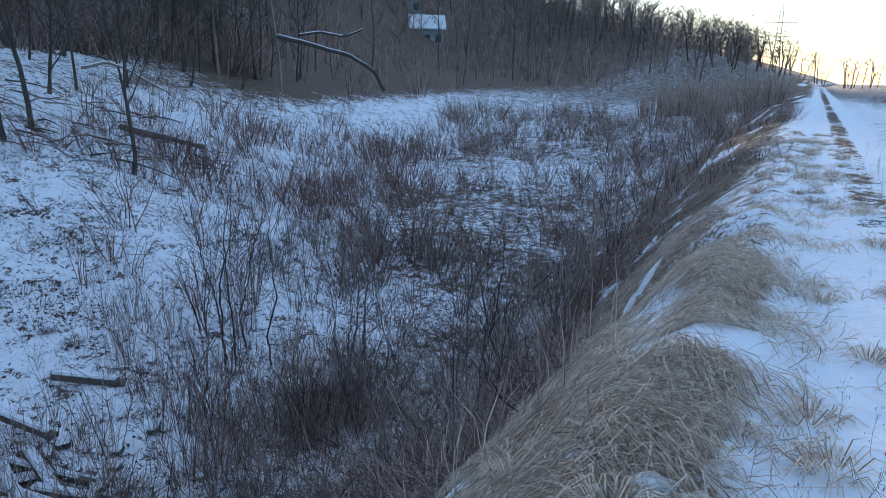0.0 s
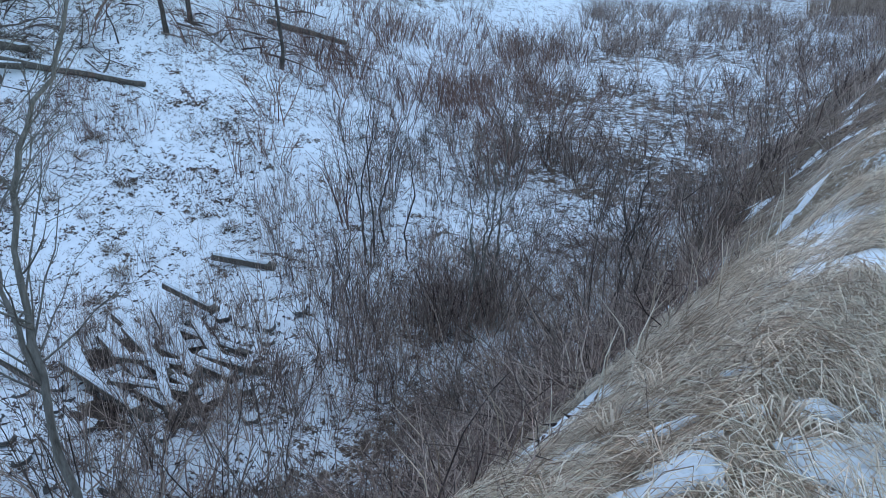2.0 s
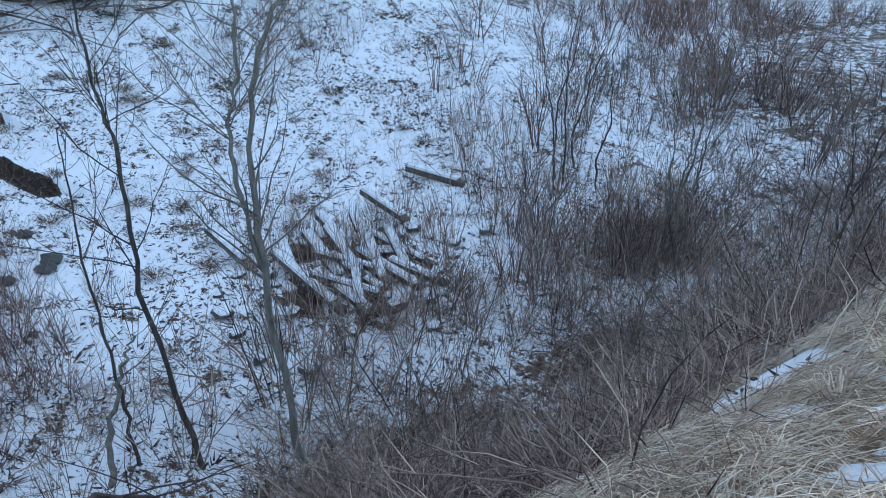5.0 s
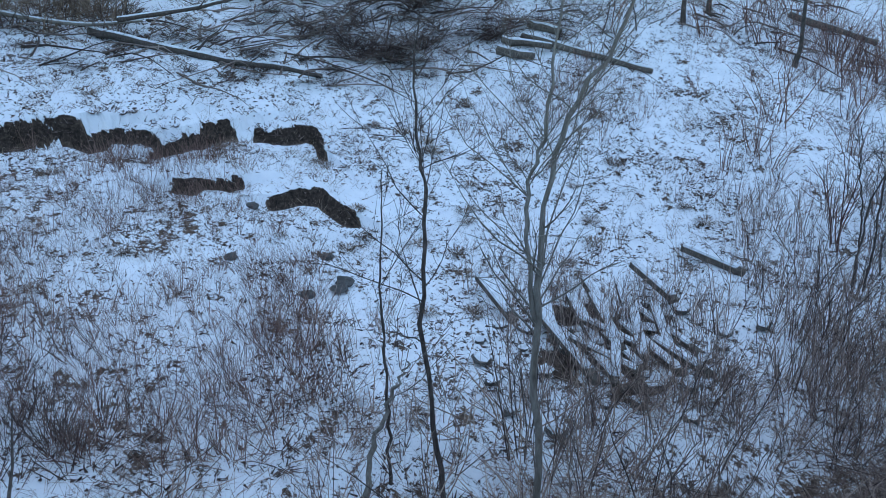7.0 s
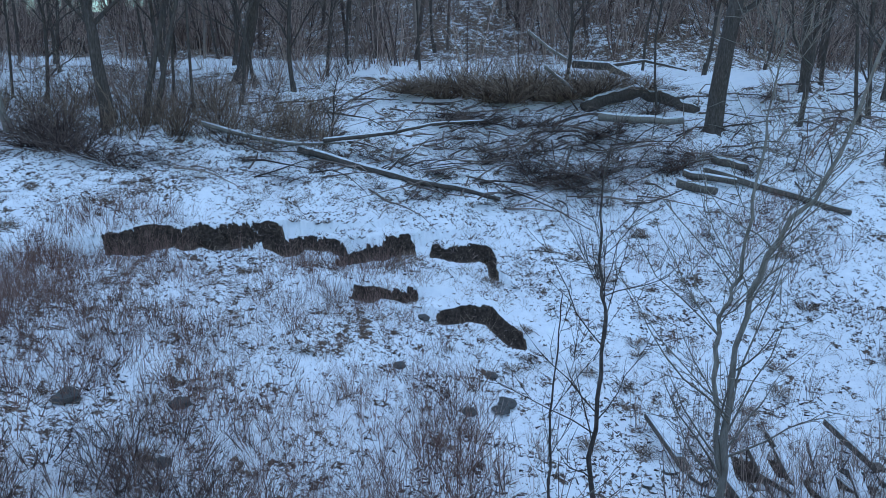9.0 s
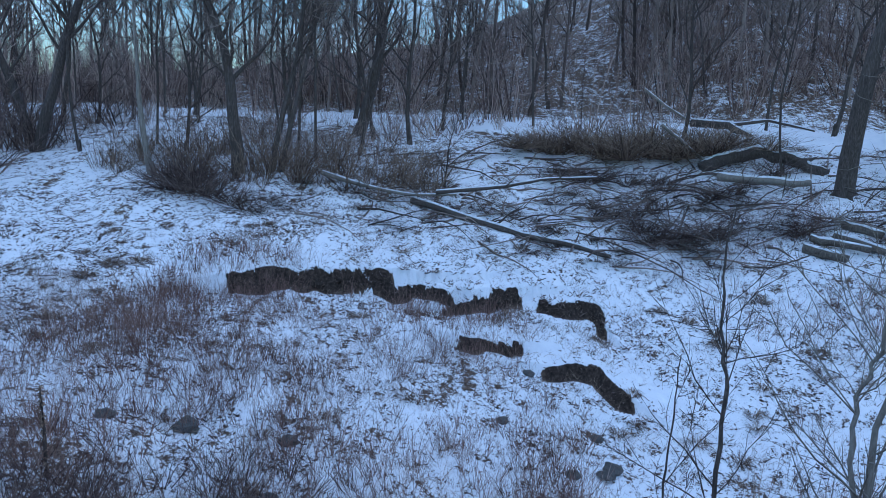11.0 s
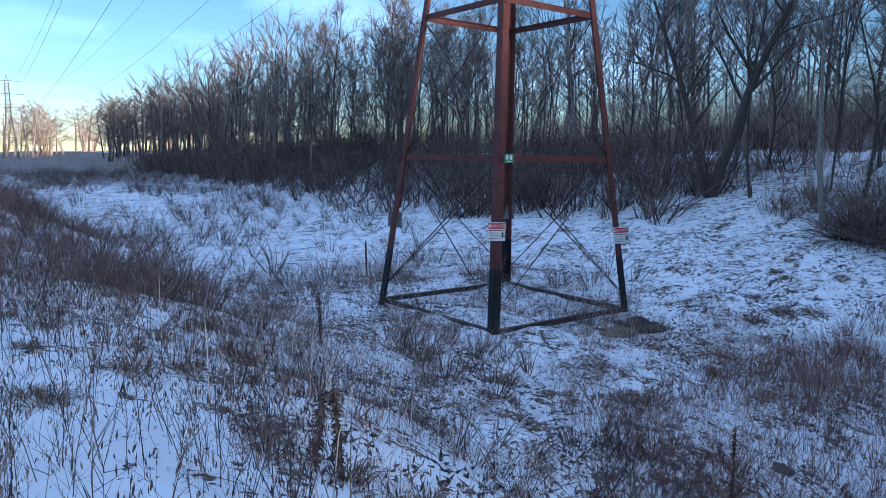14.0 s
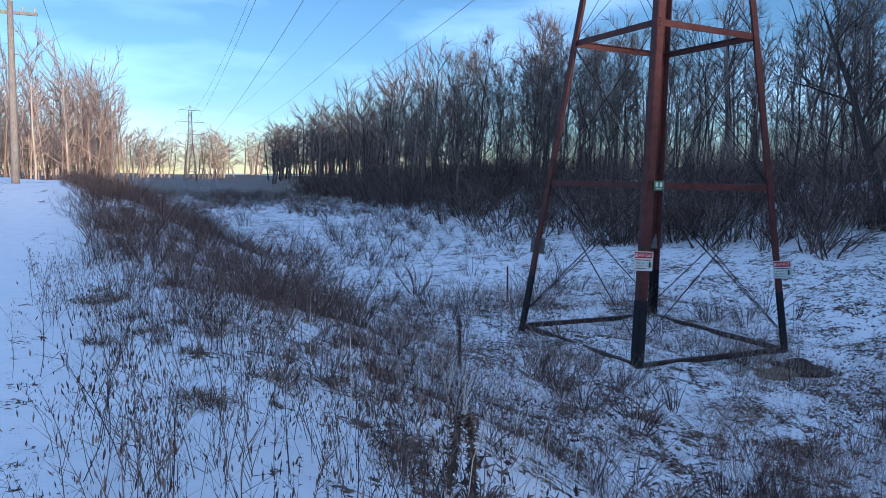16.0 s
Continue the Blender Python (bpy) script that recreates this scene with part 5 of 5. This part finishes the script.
SOD = bark_material("dark_turf", (0.016, 0.012, 0.009), (0.05, 0.037, 0.028), (0.13, 0.10, 0.072))
OLDWOOD = bark_material("old_grey_timber", (0.06, 0.05, 0.042), (0.17, 0.145, 0.12), (0.31, 0.27, 0.225))


def snow_cap(parent, pts, radii, cover=1.0):
    """Snow lying along the top of a log."""
    bm = bmesh.new()
    rng = np.random.default_rng(len(pts) * 7 + int(abs(pts[0][0]) * 10))
    rows = []
    n = max(6, int(4 * sum((Vector(b) - Vector(a)).length for a, b in zip(pts, pts[1:]))))
    P = np.array(pts, float)
    for i in range(n + 1):
        q = i / n * .999
        p, d = along(P, q)
        r = float(np.interp(q, np.linspace(0, 1, len(radii)), radii))
        s = unit(np.cross(d, [0, 0, 1.0]))
        w = r * (.7 + .28 * rng.uniform()) * (.15 if i in (0, n) else 1) * cover
        row = []
        for a in (-1, -.6, 0, .6, 1):
            hgt = math.sqrt(max(0, r * r - (a * w) ** 2)) * .98 + (1 - a * a) * (.04 + .35 * r * rng.uniform(.4, 1)) * cover
            row.append(bm.verts.new(p + s * a * w + np.array([0, 0, hgt])))
        rows.append(row)
    for a, b in zip(rows, rows[1:]):
        for k in range(4):
            f = bm.faces.new((a[k], a[k + 1], b[k + 1], b[k]))
            f.smooth = True
    under = [bm.verts.new(along(P, i / n * .999)[0]) for i in range(n + 1)]
    for i in range(n):
        bm.faces.new((rows[i][0], rows[i + 1][0], under[i + 1], under[i]))
        bm.faces.new((rows[i][4], under[i], under[i + 1], rows[i + 1][4]))
    bmesh.ops.recalc_face_normals(bm, faces=bm.faces)
    part("snow_cap", bm, SNOW, parent, "strip of snow along its top")


def log(pts, r, label, bark=BARK, snow=True, taper=.5, stubs=3, name="fallen_log", cover=.58):
    ob = thing(name, pose(0, 0, 0), label, "log")
    n = len(pts)
    radii = [r * (1 - (1 - taper) * i / (n - 1)) for i in range(n)]
    fine = [along(np.array(pts, float), q)[0] for q in np.linspace(0, .999, n * 3)]
    rng = np.random.default_rng(int(abs(pts[0][0] * 31 + pts[0][1] * 17)))
    fine = [p + rng.normal(0, r * .12, 3) for p in fine]
    fr = [float(np.interp(q, np.linspace(0, 1, n), radii)) * rng.uniform(.9, 1.1) for q in np.linspace(0, 1, n * 3)]
    part("trunk", tube(bmesh.new(), [tuple(p) for p in fine], fr, 9), bark, ob)
    for k in range(stubs):
        p, d = along(np.array(pts, float), rng.uniform(.3, .95))
        w = unit(np.cross(d, [0, 0, 1]) * rng.choice([-1, 1]) + np.array([0, 0, .5]) + d * .4)
        ln = rng.uniform(.4, 1.6)
        path = grow(rng, p, w, ln, 0, 5, .15, 0)
        part("branch", tube(bmesh.new(), [tuple(q) for q in path], [r * .35 * (1 - .8 * i / 4) for i in range(5)], 6), bark, ob)
    if snow:
        snow_cap(ob, [tuple(p) for p in fine], fr, cover)
    return ob


def ground_line(*xy, up=0.0):
    return [(x, y, ground_at(x, y) + up) for x, y in xy]


log(ground_line((-22.5, -5.4), (-21.8, -3.6), (-21.3, -1.8), (-20.95, -.3), (-20.8, .8), up=.1), .115, "long fallen log with snow along its top on the slope", taper=.55)
log(ground_line((-23.0, -8.6), (-22.6, -6.9), (-22.4, -5.4), (-22.7, -4.0), up=.3), .07, "fallen pale branch across the snow", PALE_BARK, taper=.4)
log([(-22.2, -4.6, -.4), (-23.0, -2.6, -.2), (-23.3, -1.2, .1), (-23.8, .4, .2)], .07, "bent fallen limb dusted with snow", taper=.35)
log(ground_line((-21.3, 6.1), (-20.6, 7.0), up=.1), .13, "short cut log lying in the snow", OLDWOOD, taper=.95, stubs=0)
log(ground_line((-21.7, 7.0), (-20.3, 8.4), (-18.8, 9.9), up=.1), .11, "long weathered log lying on the snowy slope", OLDWOOD, taper=.7, stubs=1)
log(ground_line((-22.2, 7.4), (-21.4, 8.1), up=.1), .12, "short cut log lying in the snow", OLDWOOD, taper=.95, stubs=0)
log(ground_line((-21.5, 6.3), (-20.7, 7.6), up=.25), .1, "thin log resting on others", OLDWOOD, taper=.8, stubs=0)
log([(-27.2, 4.2, .5), (-27.4, 5.2, .95), (-27.0, 6.3, 1.15), (-26.6, 7.3, .9), (-25.9, 8.0, .5)], .24, "thick arched fallen trunk with snow on top", taper=.8, stubs=2)
log([(-31.0, 4.4, 2.2), (-30.6, 5.7, 2.1), (-30.1, 6.5, 1.7), (-29.6, 7.0, 1.0)], .17, "broken trunk bent down to the ground", taper=.9, stubs=1)
log([(-31.6, 2.5, 3.5), (-31.3, 3.4, 2.8), (-31.0, 4.4, 2.2)], .07, "pale snowy limb reaching up from a fallen tree", PALE_BARK, taper=.5, stubs=2)
log([(-30.6, 5.7, 2.1), (-30.4, 7.2, 2.35), (-29.9, 8.8, 2.0)], .08, "snowy limb of a fallen tree", taper=.4, stubs=2)
log([(-27.7, 2.8, 2.0), (-27.6, 3.6, 1.4), (-27.4, 4.4, .7)], .07, "snowy limb leaning on a heap of branches", PALE_BARK, taper=.6, stubs=2)
log(ground_line((-25.9, 4.6), (-25.2, 6.0), (-24.7, 7.2), up=.3), .14, "pale split log with snow on top", PALE_BARK, taper=.7, stubs=1)
log([(-21.3, 14.9, 1.4), (-21.9, 16.2, 1.6), (-22.4, 17.4, 1.4), (-22.7, 18.4, 1.0), (-22.6, 19.4, .5)], .05, "pale dead limb hanging among thin trees", PALE_BARK, taper=.4, stubs=2)
log([(-23.5, 26.6, 3.0), (-22.9, 27.7, 2.8), (-22.1, 28.6, 2.5), (-21.2, 29.3, 2.2), (-20.4, 30.0, 1.6), (-20.0, 30.4, .6)], .1, "bent broken limb with a rim of snow", DARK_BARK, taper=.8, stubs=1)
log([(-22.9, 27.5, 3.1), (-22.3, 28.2, 3.3), (-21.4, 29.0, 3.1), (-20.7, 29.6, 3.5)], .06, "crooked broken limb with a rim of snow", DARK_BARK, taper=.6, stubs=1)
log(ground_line((-24.5, 18.5), (-23.2, 21.5), up=.15), .13, "weathered log lying across the snowy slope", OLDWOOD, taper=.8, stubs=1)
log(ground_line((-4.9, -1.0), (-5.6, -2.6), (-6.0, -4.2), up=.1), .06, "dark fallen branch at the foot of the bank", taper=.5, snow=False)
log([(-3.9, -.6, -2.2), (-4.6, -.2, -2.35), (-5.3, .3, -3.3), (-5.6, .5, -3.9)], .028, "bare brown branch bent down the bank", taper=.5, snow=False)

# old squared timbers tumbled into the ravine
def timber(a, b, w, h, label, roll=0.0):
    ob = thing("old_timber", pose(0, 0, 0), label, "timber", "old timbers in the ravine")
    bm = bmesh.new()
    a, b = Vector(a), Vector(b)
    w, h = w * .74, h * .8
    bar(bm, a, b, w, h, (math.sin(roll), 0, math.cos(roll)))
    bmesh.ops.bevel(bm, geom=bm.edges[:], offset=.015, segments=1, affect="EDGES")
    part("beam", bm, OLDWOOD, ob)
    r = h * .55
    bm = bmesh.new()
    up = Vector((0, 0, h * .62))
    bar(bm, a.lerp(b, .03) + up, a.lerp(b, random.uniform(.8, .98)) + up, w * 1.08, .06)
    bmesh.ops.bevel(bm, geom=bm.edges[:], offset=.02, segments=2, affect="EDGES")
    part("snow_cap", bm, SNOW, ob, "strip of snow along its top")
    return ob


for a, b, w, h, dz in (((-11.2, 4.75), (-9.9, 4.75), .22, .22, .34), ((-10.7, 4.95), (-9.2, 5.0), .2, .2, .2), ((-10.5, 3.55), (-8.4, 3.75), .2, .18, .22), ((-11.9, 2.9), (-10.6, 3.2), .2, .2, .16),
                       ((-11.6, 5.9), (-10.4, 6.2), .2, .2, .25), ((-12.0, 7.2), (-10.9, 7.9), .2, .2, .15), ((-9.9, 4.3), (-8.6, 4.6), .18, .16, .14), ((-10.4, 5.3), (-8.9, 5.8), .16, .16, .12),
                       ((-10.9, 4.35), (-9.3, 4.2), .24, .2, .2), ((-9.8, 4.75), (-8.5, 5.2), .2, .18, .16), ((-9.6, 3.9), (-8.2, 4.15), .22, .18, .12), ((-10.2, 5.6), (-9.0, 5.3), .2, .18, .2), ((-9.3, 5.1), (-8.3, 5.6), .2, .16, .1), ((-10.6, 4.6), (-9.0, 4.45), .18, .16, .34), ((-9.9, 4.0), (-9.1, 4.9), .16, .14, .3), ((-10.0, 5.1), (-8.8, 4.7), .2, .16, .28), ((-9.4, 3.7), (-8.5, 4.5), .16, .14, .22), ((-10.9, 5.3), (-9.7, 5.0), .2, .18, .26), ((-9.2, 4.4), (-8.3, 4.0), .18, .14, .2), ((-11.0, 3.9), (-9.7, 3.6), .2, .18, .16)):
    za, zb = ground_at(*a) + dz + .18, ground_at(*b) + dz * .5
    timber((*a, za - .08), (*b, zb - .02), w, h * .8, "weathered grey timber with snow on top, tumbled in the ravine", random.uniform(-.3, .3))


def lump(seed, squash, rough_=.22, cuts=2):
    rng = np.random.default_rng(seed)
    bm = bmesh.new()
    bmesh.ops.create_icosphere(bm, subdivisions=cuts, radius=1)
    o = rng.uniform(0, 50, 3)
    for v in bm.verts:
        k = 1 + rough_ * noise.noise(v.co * 1.6 + Vector(o)) * 2 + rough_ * .5 * noise.noise(v.co * 4 + Vector(o))
        v.co = Vector((v.co.x * k, v.co.y * k, v.co.z * k * squash))
    return bm


def capped(bm, low, lift, grow_=1.04):
    """The upper part of a lump, raised a little: snow on a stone."""
    c = bm.copy()
    bmesh.ops.delete(c, geom=[v for v in c.verts if v.co.z < low], context="VERTS")
    for v in c.verts:
        v.co = Vector((v.co.x * grow_, v.co.y * grow_, v.co.z + lift * (v.co.z - low + .1)))
    for f in c.faces:
        f.smooth = True
    return c


def stone_kind(seed, snow):
    bm = lump(seed, .5, .34)
    ob = thing("stone", pose(0, 0, -50), "grey stone capped with snow in the ravine" if snow else "bare grey stone half sunk in the snow", "stone", "stones in the ravine" if snow else "stones on the slope")
    if snow:
        cap = capped(bm, .02, .35)
    part("rock", bm, STONE, ob)
    if snow:
        part("snow_cap", cap, SNOW, ob, "cap of snow")
    return ob


rng = np.random.default_rng(17)
kinds = [stone_kind(400 + i, True) for i in range(5)]
made = 0
for _ in range(400):
    if made >= 72:
        break
    x, y = rng.normal(-9.5, .95), rng.normal(4.6, 1.0)
    s = rng.uniform(.05, .15)
    m = pose(x, y, ground_at(x, y) + s * .42, 0, 0, rng.uniform(0, 360))
    if made < 5:
        kinds[made].matrix_world = m
        kinds[made].scale = (s, s, s)
    else:
        k = kinds[made % 5]
        old = k.scale.copy()
        k.scale = (s * rng.uniform(.9, 1.9), s, s)
        copy_thing(k, m)
        k.scale = old
    made += 1
bare = [stone_kind(420 + i, False) for i in range(3)]
for i, (x, y, s) in enumerate(((-12.1, .4, .17), (-11.6, -.3, .13), (-9.75, -6.2, .2), (-10.1, -4.7, .16), (-11.9, .3, .15), (-15.0, -1.2, .14), (-13.2, .2, .12), (-9.2, -7.2, .14), (-8.6, -4.4, .12), (-12.8, -1.6, .12))):
    m = pose(x, y, ground_at(x, y) + s * .25, 0, 0, i * 70)
    if i < 3:
        bare[i].matrix_world = m
        bare[i].scale = (s, s, s)
    else:
        k = bare[i % 3]
        old = k.scale.copy()
        k.scale = (s, s, s)
        copy_thing(k, m)
        k.scale = old

# clods of turf along the broken edges, with roots hanging out
def clod_kind(seed):
    ob = thing("turf_clod", pose(0, 0, -50), "dark clod of torn turf at the broken edge", "turf clod", "clods along the broken turf edge")
    bm = lump(seed, .8, .38, 2)
    b = Bunch()
    g = np.random.default_rng(seed)
    foot = g.normal(0, 1, (26, 3))
    foot = foot / np.linalg.norm(foot, axis=1)[:, None] * .9
    tip = foot * 1.25 + np.array([0, 0, -.55]) + g.normal(0, .25, (26, 3))
    b.strands(np.stack([foot, (foot + tip) / 2 + np.array([0, 0, .12]), tip], 1), .035, .02, 3)
    part("soil", bm, SOD, ob)
    o = tagged(new("root_fringe", b.mesh("root_fringe", WEED)), kind="stuff")
    o.parent = ob
    return ob


clods = [clod_kind(440 + i) for i in range(5)]
count = 0
for line, drop, fade in SCARPS:
    L = np.array([(*p, 0) for p in line], float)
    length = sum(np.linalg.norm(b - a) for a, b in zip(L, L[1:]))
    for q in np.sort(rng.uniform(0, 1, int(length / .13))):
        p, d = along(L, min(q + rng.uniform(0, .01), .99))
        side = np.array([d[1], -d[0]])
        o = rng.uniform(-.16, .12) - .12
        x, y = p[0] + side[0] * o, p[1] + side[1] * o
        top = min(ground_at(p[0] - side[0] * .5, p[1] - side[1] * .5), ground_at(p[0] + side[0] * .4, p[1] + side[1] * .4) + drop * .85)
        s = rng.uniform(.04, .17) ** 1.2 * 1.1
        m = pose(x, y, top - .08 - s * rng.uniform(.6, 2.5), 0, 0, rng.uniform(0, 360))
        k = clods[count % 5]
        if count < 5:
            k.matrix_world = m
            k.scale = (s, s, s)
        else:
            old = k.scale.copy()
            k.scale = (s * rng.uniform(.9, 1.6), s, s * rng.uniform(.8, 1.4))
            copy_thing(k, m)
            k.scale = old
        count += 1
# snow clump in the brush, bare earth by the pylon's foot
for x, y, s, n_, mat, lab, cat in ((-8.3, .15, .22, "snow_clump", SNOW, "lump of snow caught in the brush", "snow"), (-8.15, .3, .14, "snow_clump", SNOW, "small lump of snow caught in the brush", "snow"),
                                   (-12.6, -13.1, .55, "earth_mound", SOD, "bare earth washed out beside the pylon's foot", "earth"), (-11.7, -12.9, .4, "earth_mound", plain("tan_earth", (0.26, 0.21, 0.14), .9), "tan bare earth beside the pylon's foot", "earth")):
    bm = lump(int(s * 1000), .45 if mat is SNOW else .16, .4, 3)
    bmesh.ops.scale(bm, vec=(s, s, s), verts=bm.verts)
    for f in bm.faces:
        f.smooth = True
    me = bpy.data.meshes.new(n_)
    bm.to_mesh(me)
    bm.free()
    me.materials.append(mat)
    ob = new(n_, me)
    ob.matrix_world = pose(x, y, ground_at(x, y) + s * .05)
    tagged(ob, lab, cat)


def snow_patch(x, y, long_, wide, turn, seed):
    """A thin leftover sheet of snow lying on the matted grass."""
    g = np.random.default_rng(seed)
    bm = bmesh.new()
    n, rings = 30, []
    wav = g.normal(0, 1, (3, 2))
    for q, up in ((1.0, -.03), (1.0, .004), (.88, .017), (.5, .021), (.0, .022)):
        ring = []
        for k in range(n if q else 1):
            a = 2 * math.pi * k / n
            rad = q * (1 + .13 * sum(wav[i, 0] * math.sin((i + 2) * a + wav[i, 1] * 3) for i in range(3)) + .10 * math.sin(5 * a + seed * 1.7) + .07 * math.sin(9 * a + seed) + .05 * math.sin(14 * a + seed * 2.3))
            px_, py_ = rad * math.cos(a) * long_ / 2, rad * math.sin(a) * wide / 2
            c, d = math.cos(radians(turn)), math.sin(radians(turn))
            gx_, gy_ = x + px_ * c - py_ * d, y + px_ * d + py_ * c
            ring.append(bm.verts.new((gx_, gy_, ground_at(gx_, gy_) + up * .7 + .004)))
        rings.append(ring)
    for a, b in zip(rings, rings[1:]):
        for k in range(n):
            j = (k + 1) % n
            f = bm.faces.new((a[k], a[j], b[j], b[k]) if len(b) > 1 else (a[k], a[j], b[0]))
            f.smooth = True
    me = bpy.data.meshes.new("snow_patch")
    bm.to_mesh(me)
    bm.free()
    me.materials.append(SNOW)
    tagged(new("snow_patch", me), "thin leftover patch of snow on dry grass", "snow patch", "snow patches on the bank")


for i, (x, y, a, b, t) in enumerate(PATCHES):
    snow_patch(x, y, a * .78, b * .72, t, 600 + i)


def mullein(x, y, h, lean, label):
    """A dead mullein stalk: rough club on a thick stem."""
    ob = thing("mullein_stalk", pose(x, y, ground_at(x, y) - .03, lean, lean * .5, 40), label, "dead plant", "dead stalks on the verge")
    pts = [(0, 0, 0), (.01, 0, h * .3), (0, .01, h * .55), (.01, 0, h * .8), (0, 0, h)]
    part("stem", tube(bmesh.new(), pts, [.022, .02, .02, .018, .006], 8), DARK_BARK, ob)
    b = Bunch()
    g = np.random.default_rng(int(h * 1000))
    n = 220
    z = g.uniform(.05, 1, n) * h
    a = g.uniform(0, 6.28, n)
    base = np.column_stack([np.cos(a) * .012, np.sin(a) * .012, z])
    tip = base + np.column_stack([np.cos(a), np.sin(a), g.uniform(-.9, .4, n)]) * g.uniform(.02, .06, n)[:, None]
    b.strands(np.stack([base, tip], 1), .011, 0, 3)
    o = new("seed_spike", b.mesh("seed_spike", WEED))
    o.parent = ob
    return ob


mullein(-1.83, -5.75, .66, 4, "dead brown mullein stalk with withered leaves")
mullein(-1.72, -5.95, .55, -5, "dead brown mullein stalk with withered leaves")
mullein(-4.3, -12.2, .9, 2, "dead dark mullein stalk in the weeds")


def stake(x, y, h, lean, mat, label):
    ob = thing("stake", pose(x, y, ground_at(x, y) - .15, lean, lean, 20), label, "stake")
    bm = bmesh.new()
    bar(bm, (0, 0, 0), (0, 0, h), .05, .04, (1, 0, 0))
    bmesh.ops.bevel(bm, geom=bm.edges[:], offset=.008, segments=1, affect="EDGES")
    part("post", bm, mat, ob)
    part("cut_top", bar(bmesh.new(), (0, 0, h), (0, 0, h + .03), .03, .03, (1, 0, 0)), mat, ob)


stake(-9.5, -21.3, 1.25, 1, RUST, "rusty steel stake in the field beside the pylon")
mullein(-7.45, -6.75, 1.25, 1, "tall dark dead mullein stalk in the snowy weeds")

# pale grass stems standing at the edge of the bank
tall = Bunch()
g = np.random.default_rng(91)
x, y = g.uniform(-3.4, -1.2, 130), np.concatenate([g.uniform(-9, -3, 60), g.uniform(.8, 7, 70)])
x = np.minimum(x, road_edge(y) - .15)
h = g.uniform(.4, .95, 130)
lean = g.normal(0, .2, (130, 2)) * h[:, None]
z = land(x, y)
tall.strands(np.stack([np.column_stack([x, y, z - .03]), np.column_stack([x + lean[:, 0] * .3, y + lean[:, 1] * .3, z + h * .6]), np.column_stack([x + lean[:, 0], y + lean[:, 1], z + h])], 1), .0045, .003, 3)
stuff("tall_grass", tall, STRAW, "pale tall grass stems at the edge of the bank", "grass")

# leaf litter and twig bits on the snow
bits = Bunch()
x, y = g.uniform(-24, -1.5, 60000), g.uniform(-22, 16, 60000)
k = g.uniform(0, 1, 60000) < (.12 + .8 * clumps(x, y, .9, 57, -.1, .5)) * (step(-.2, 1.0, road_edge(y) - x))
x, y = x[k], y[k]
a, ln = g.uniform(0, 6.28, len(x)), g.uniform(.04, .13, len(x))
z = land(x, y)
bits.strands(np.stack([np.column_stack([x, y, z + .004]), np.column_stack([x + np.cos(a) * ln, y + np.sin(a) * ln, z + g.uniform(.005, .06, len(x))])], 1), g.uniform(.008, .026, len(x)), 0, 3)
stuff("leaf_litter", bits, HEAPED, "dead leaves and twig bits scattered on the snow", "litter")
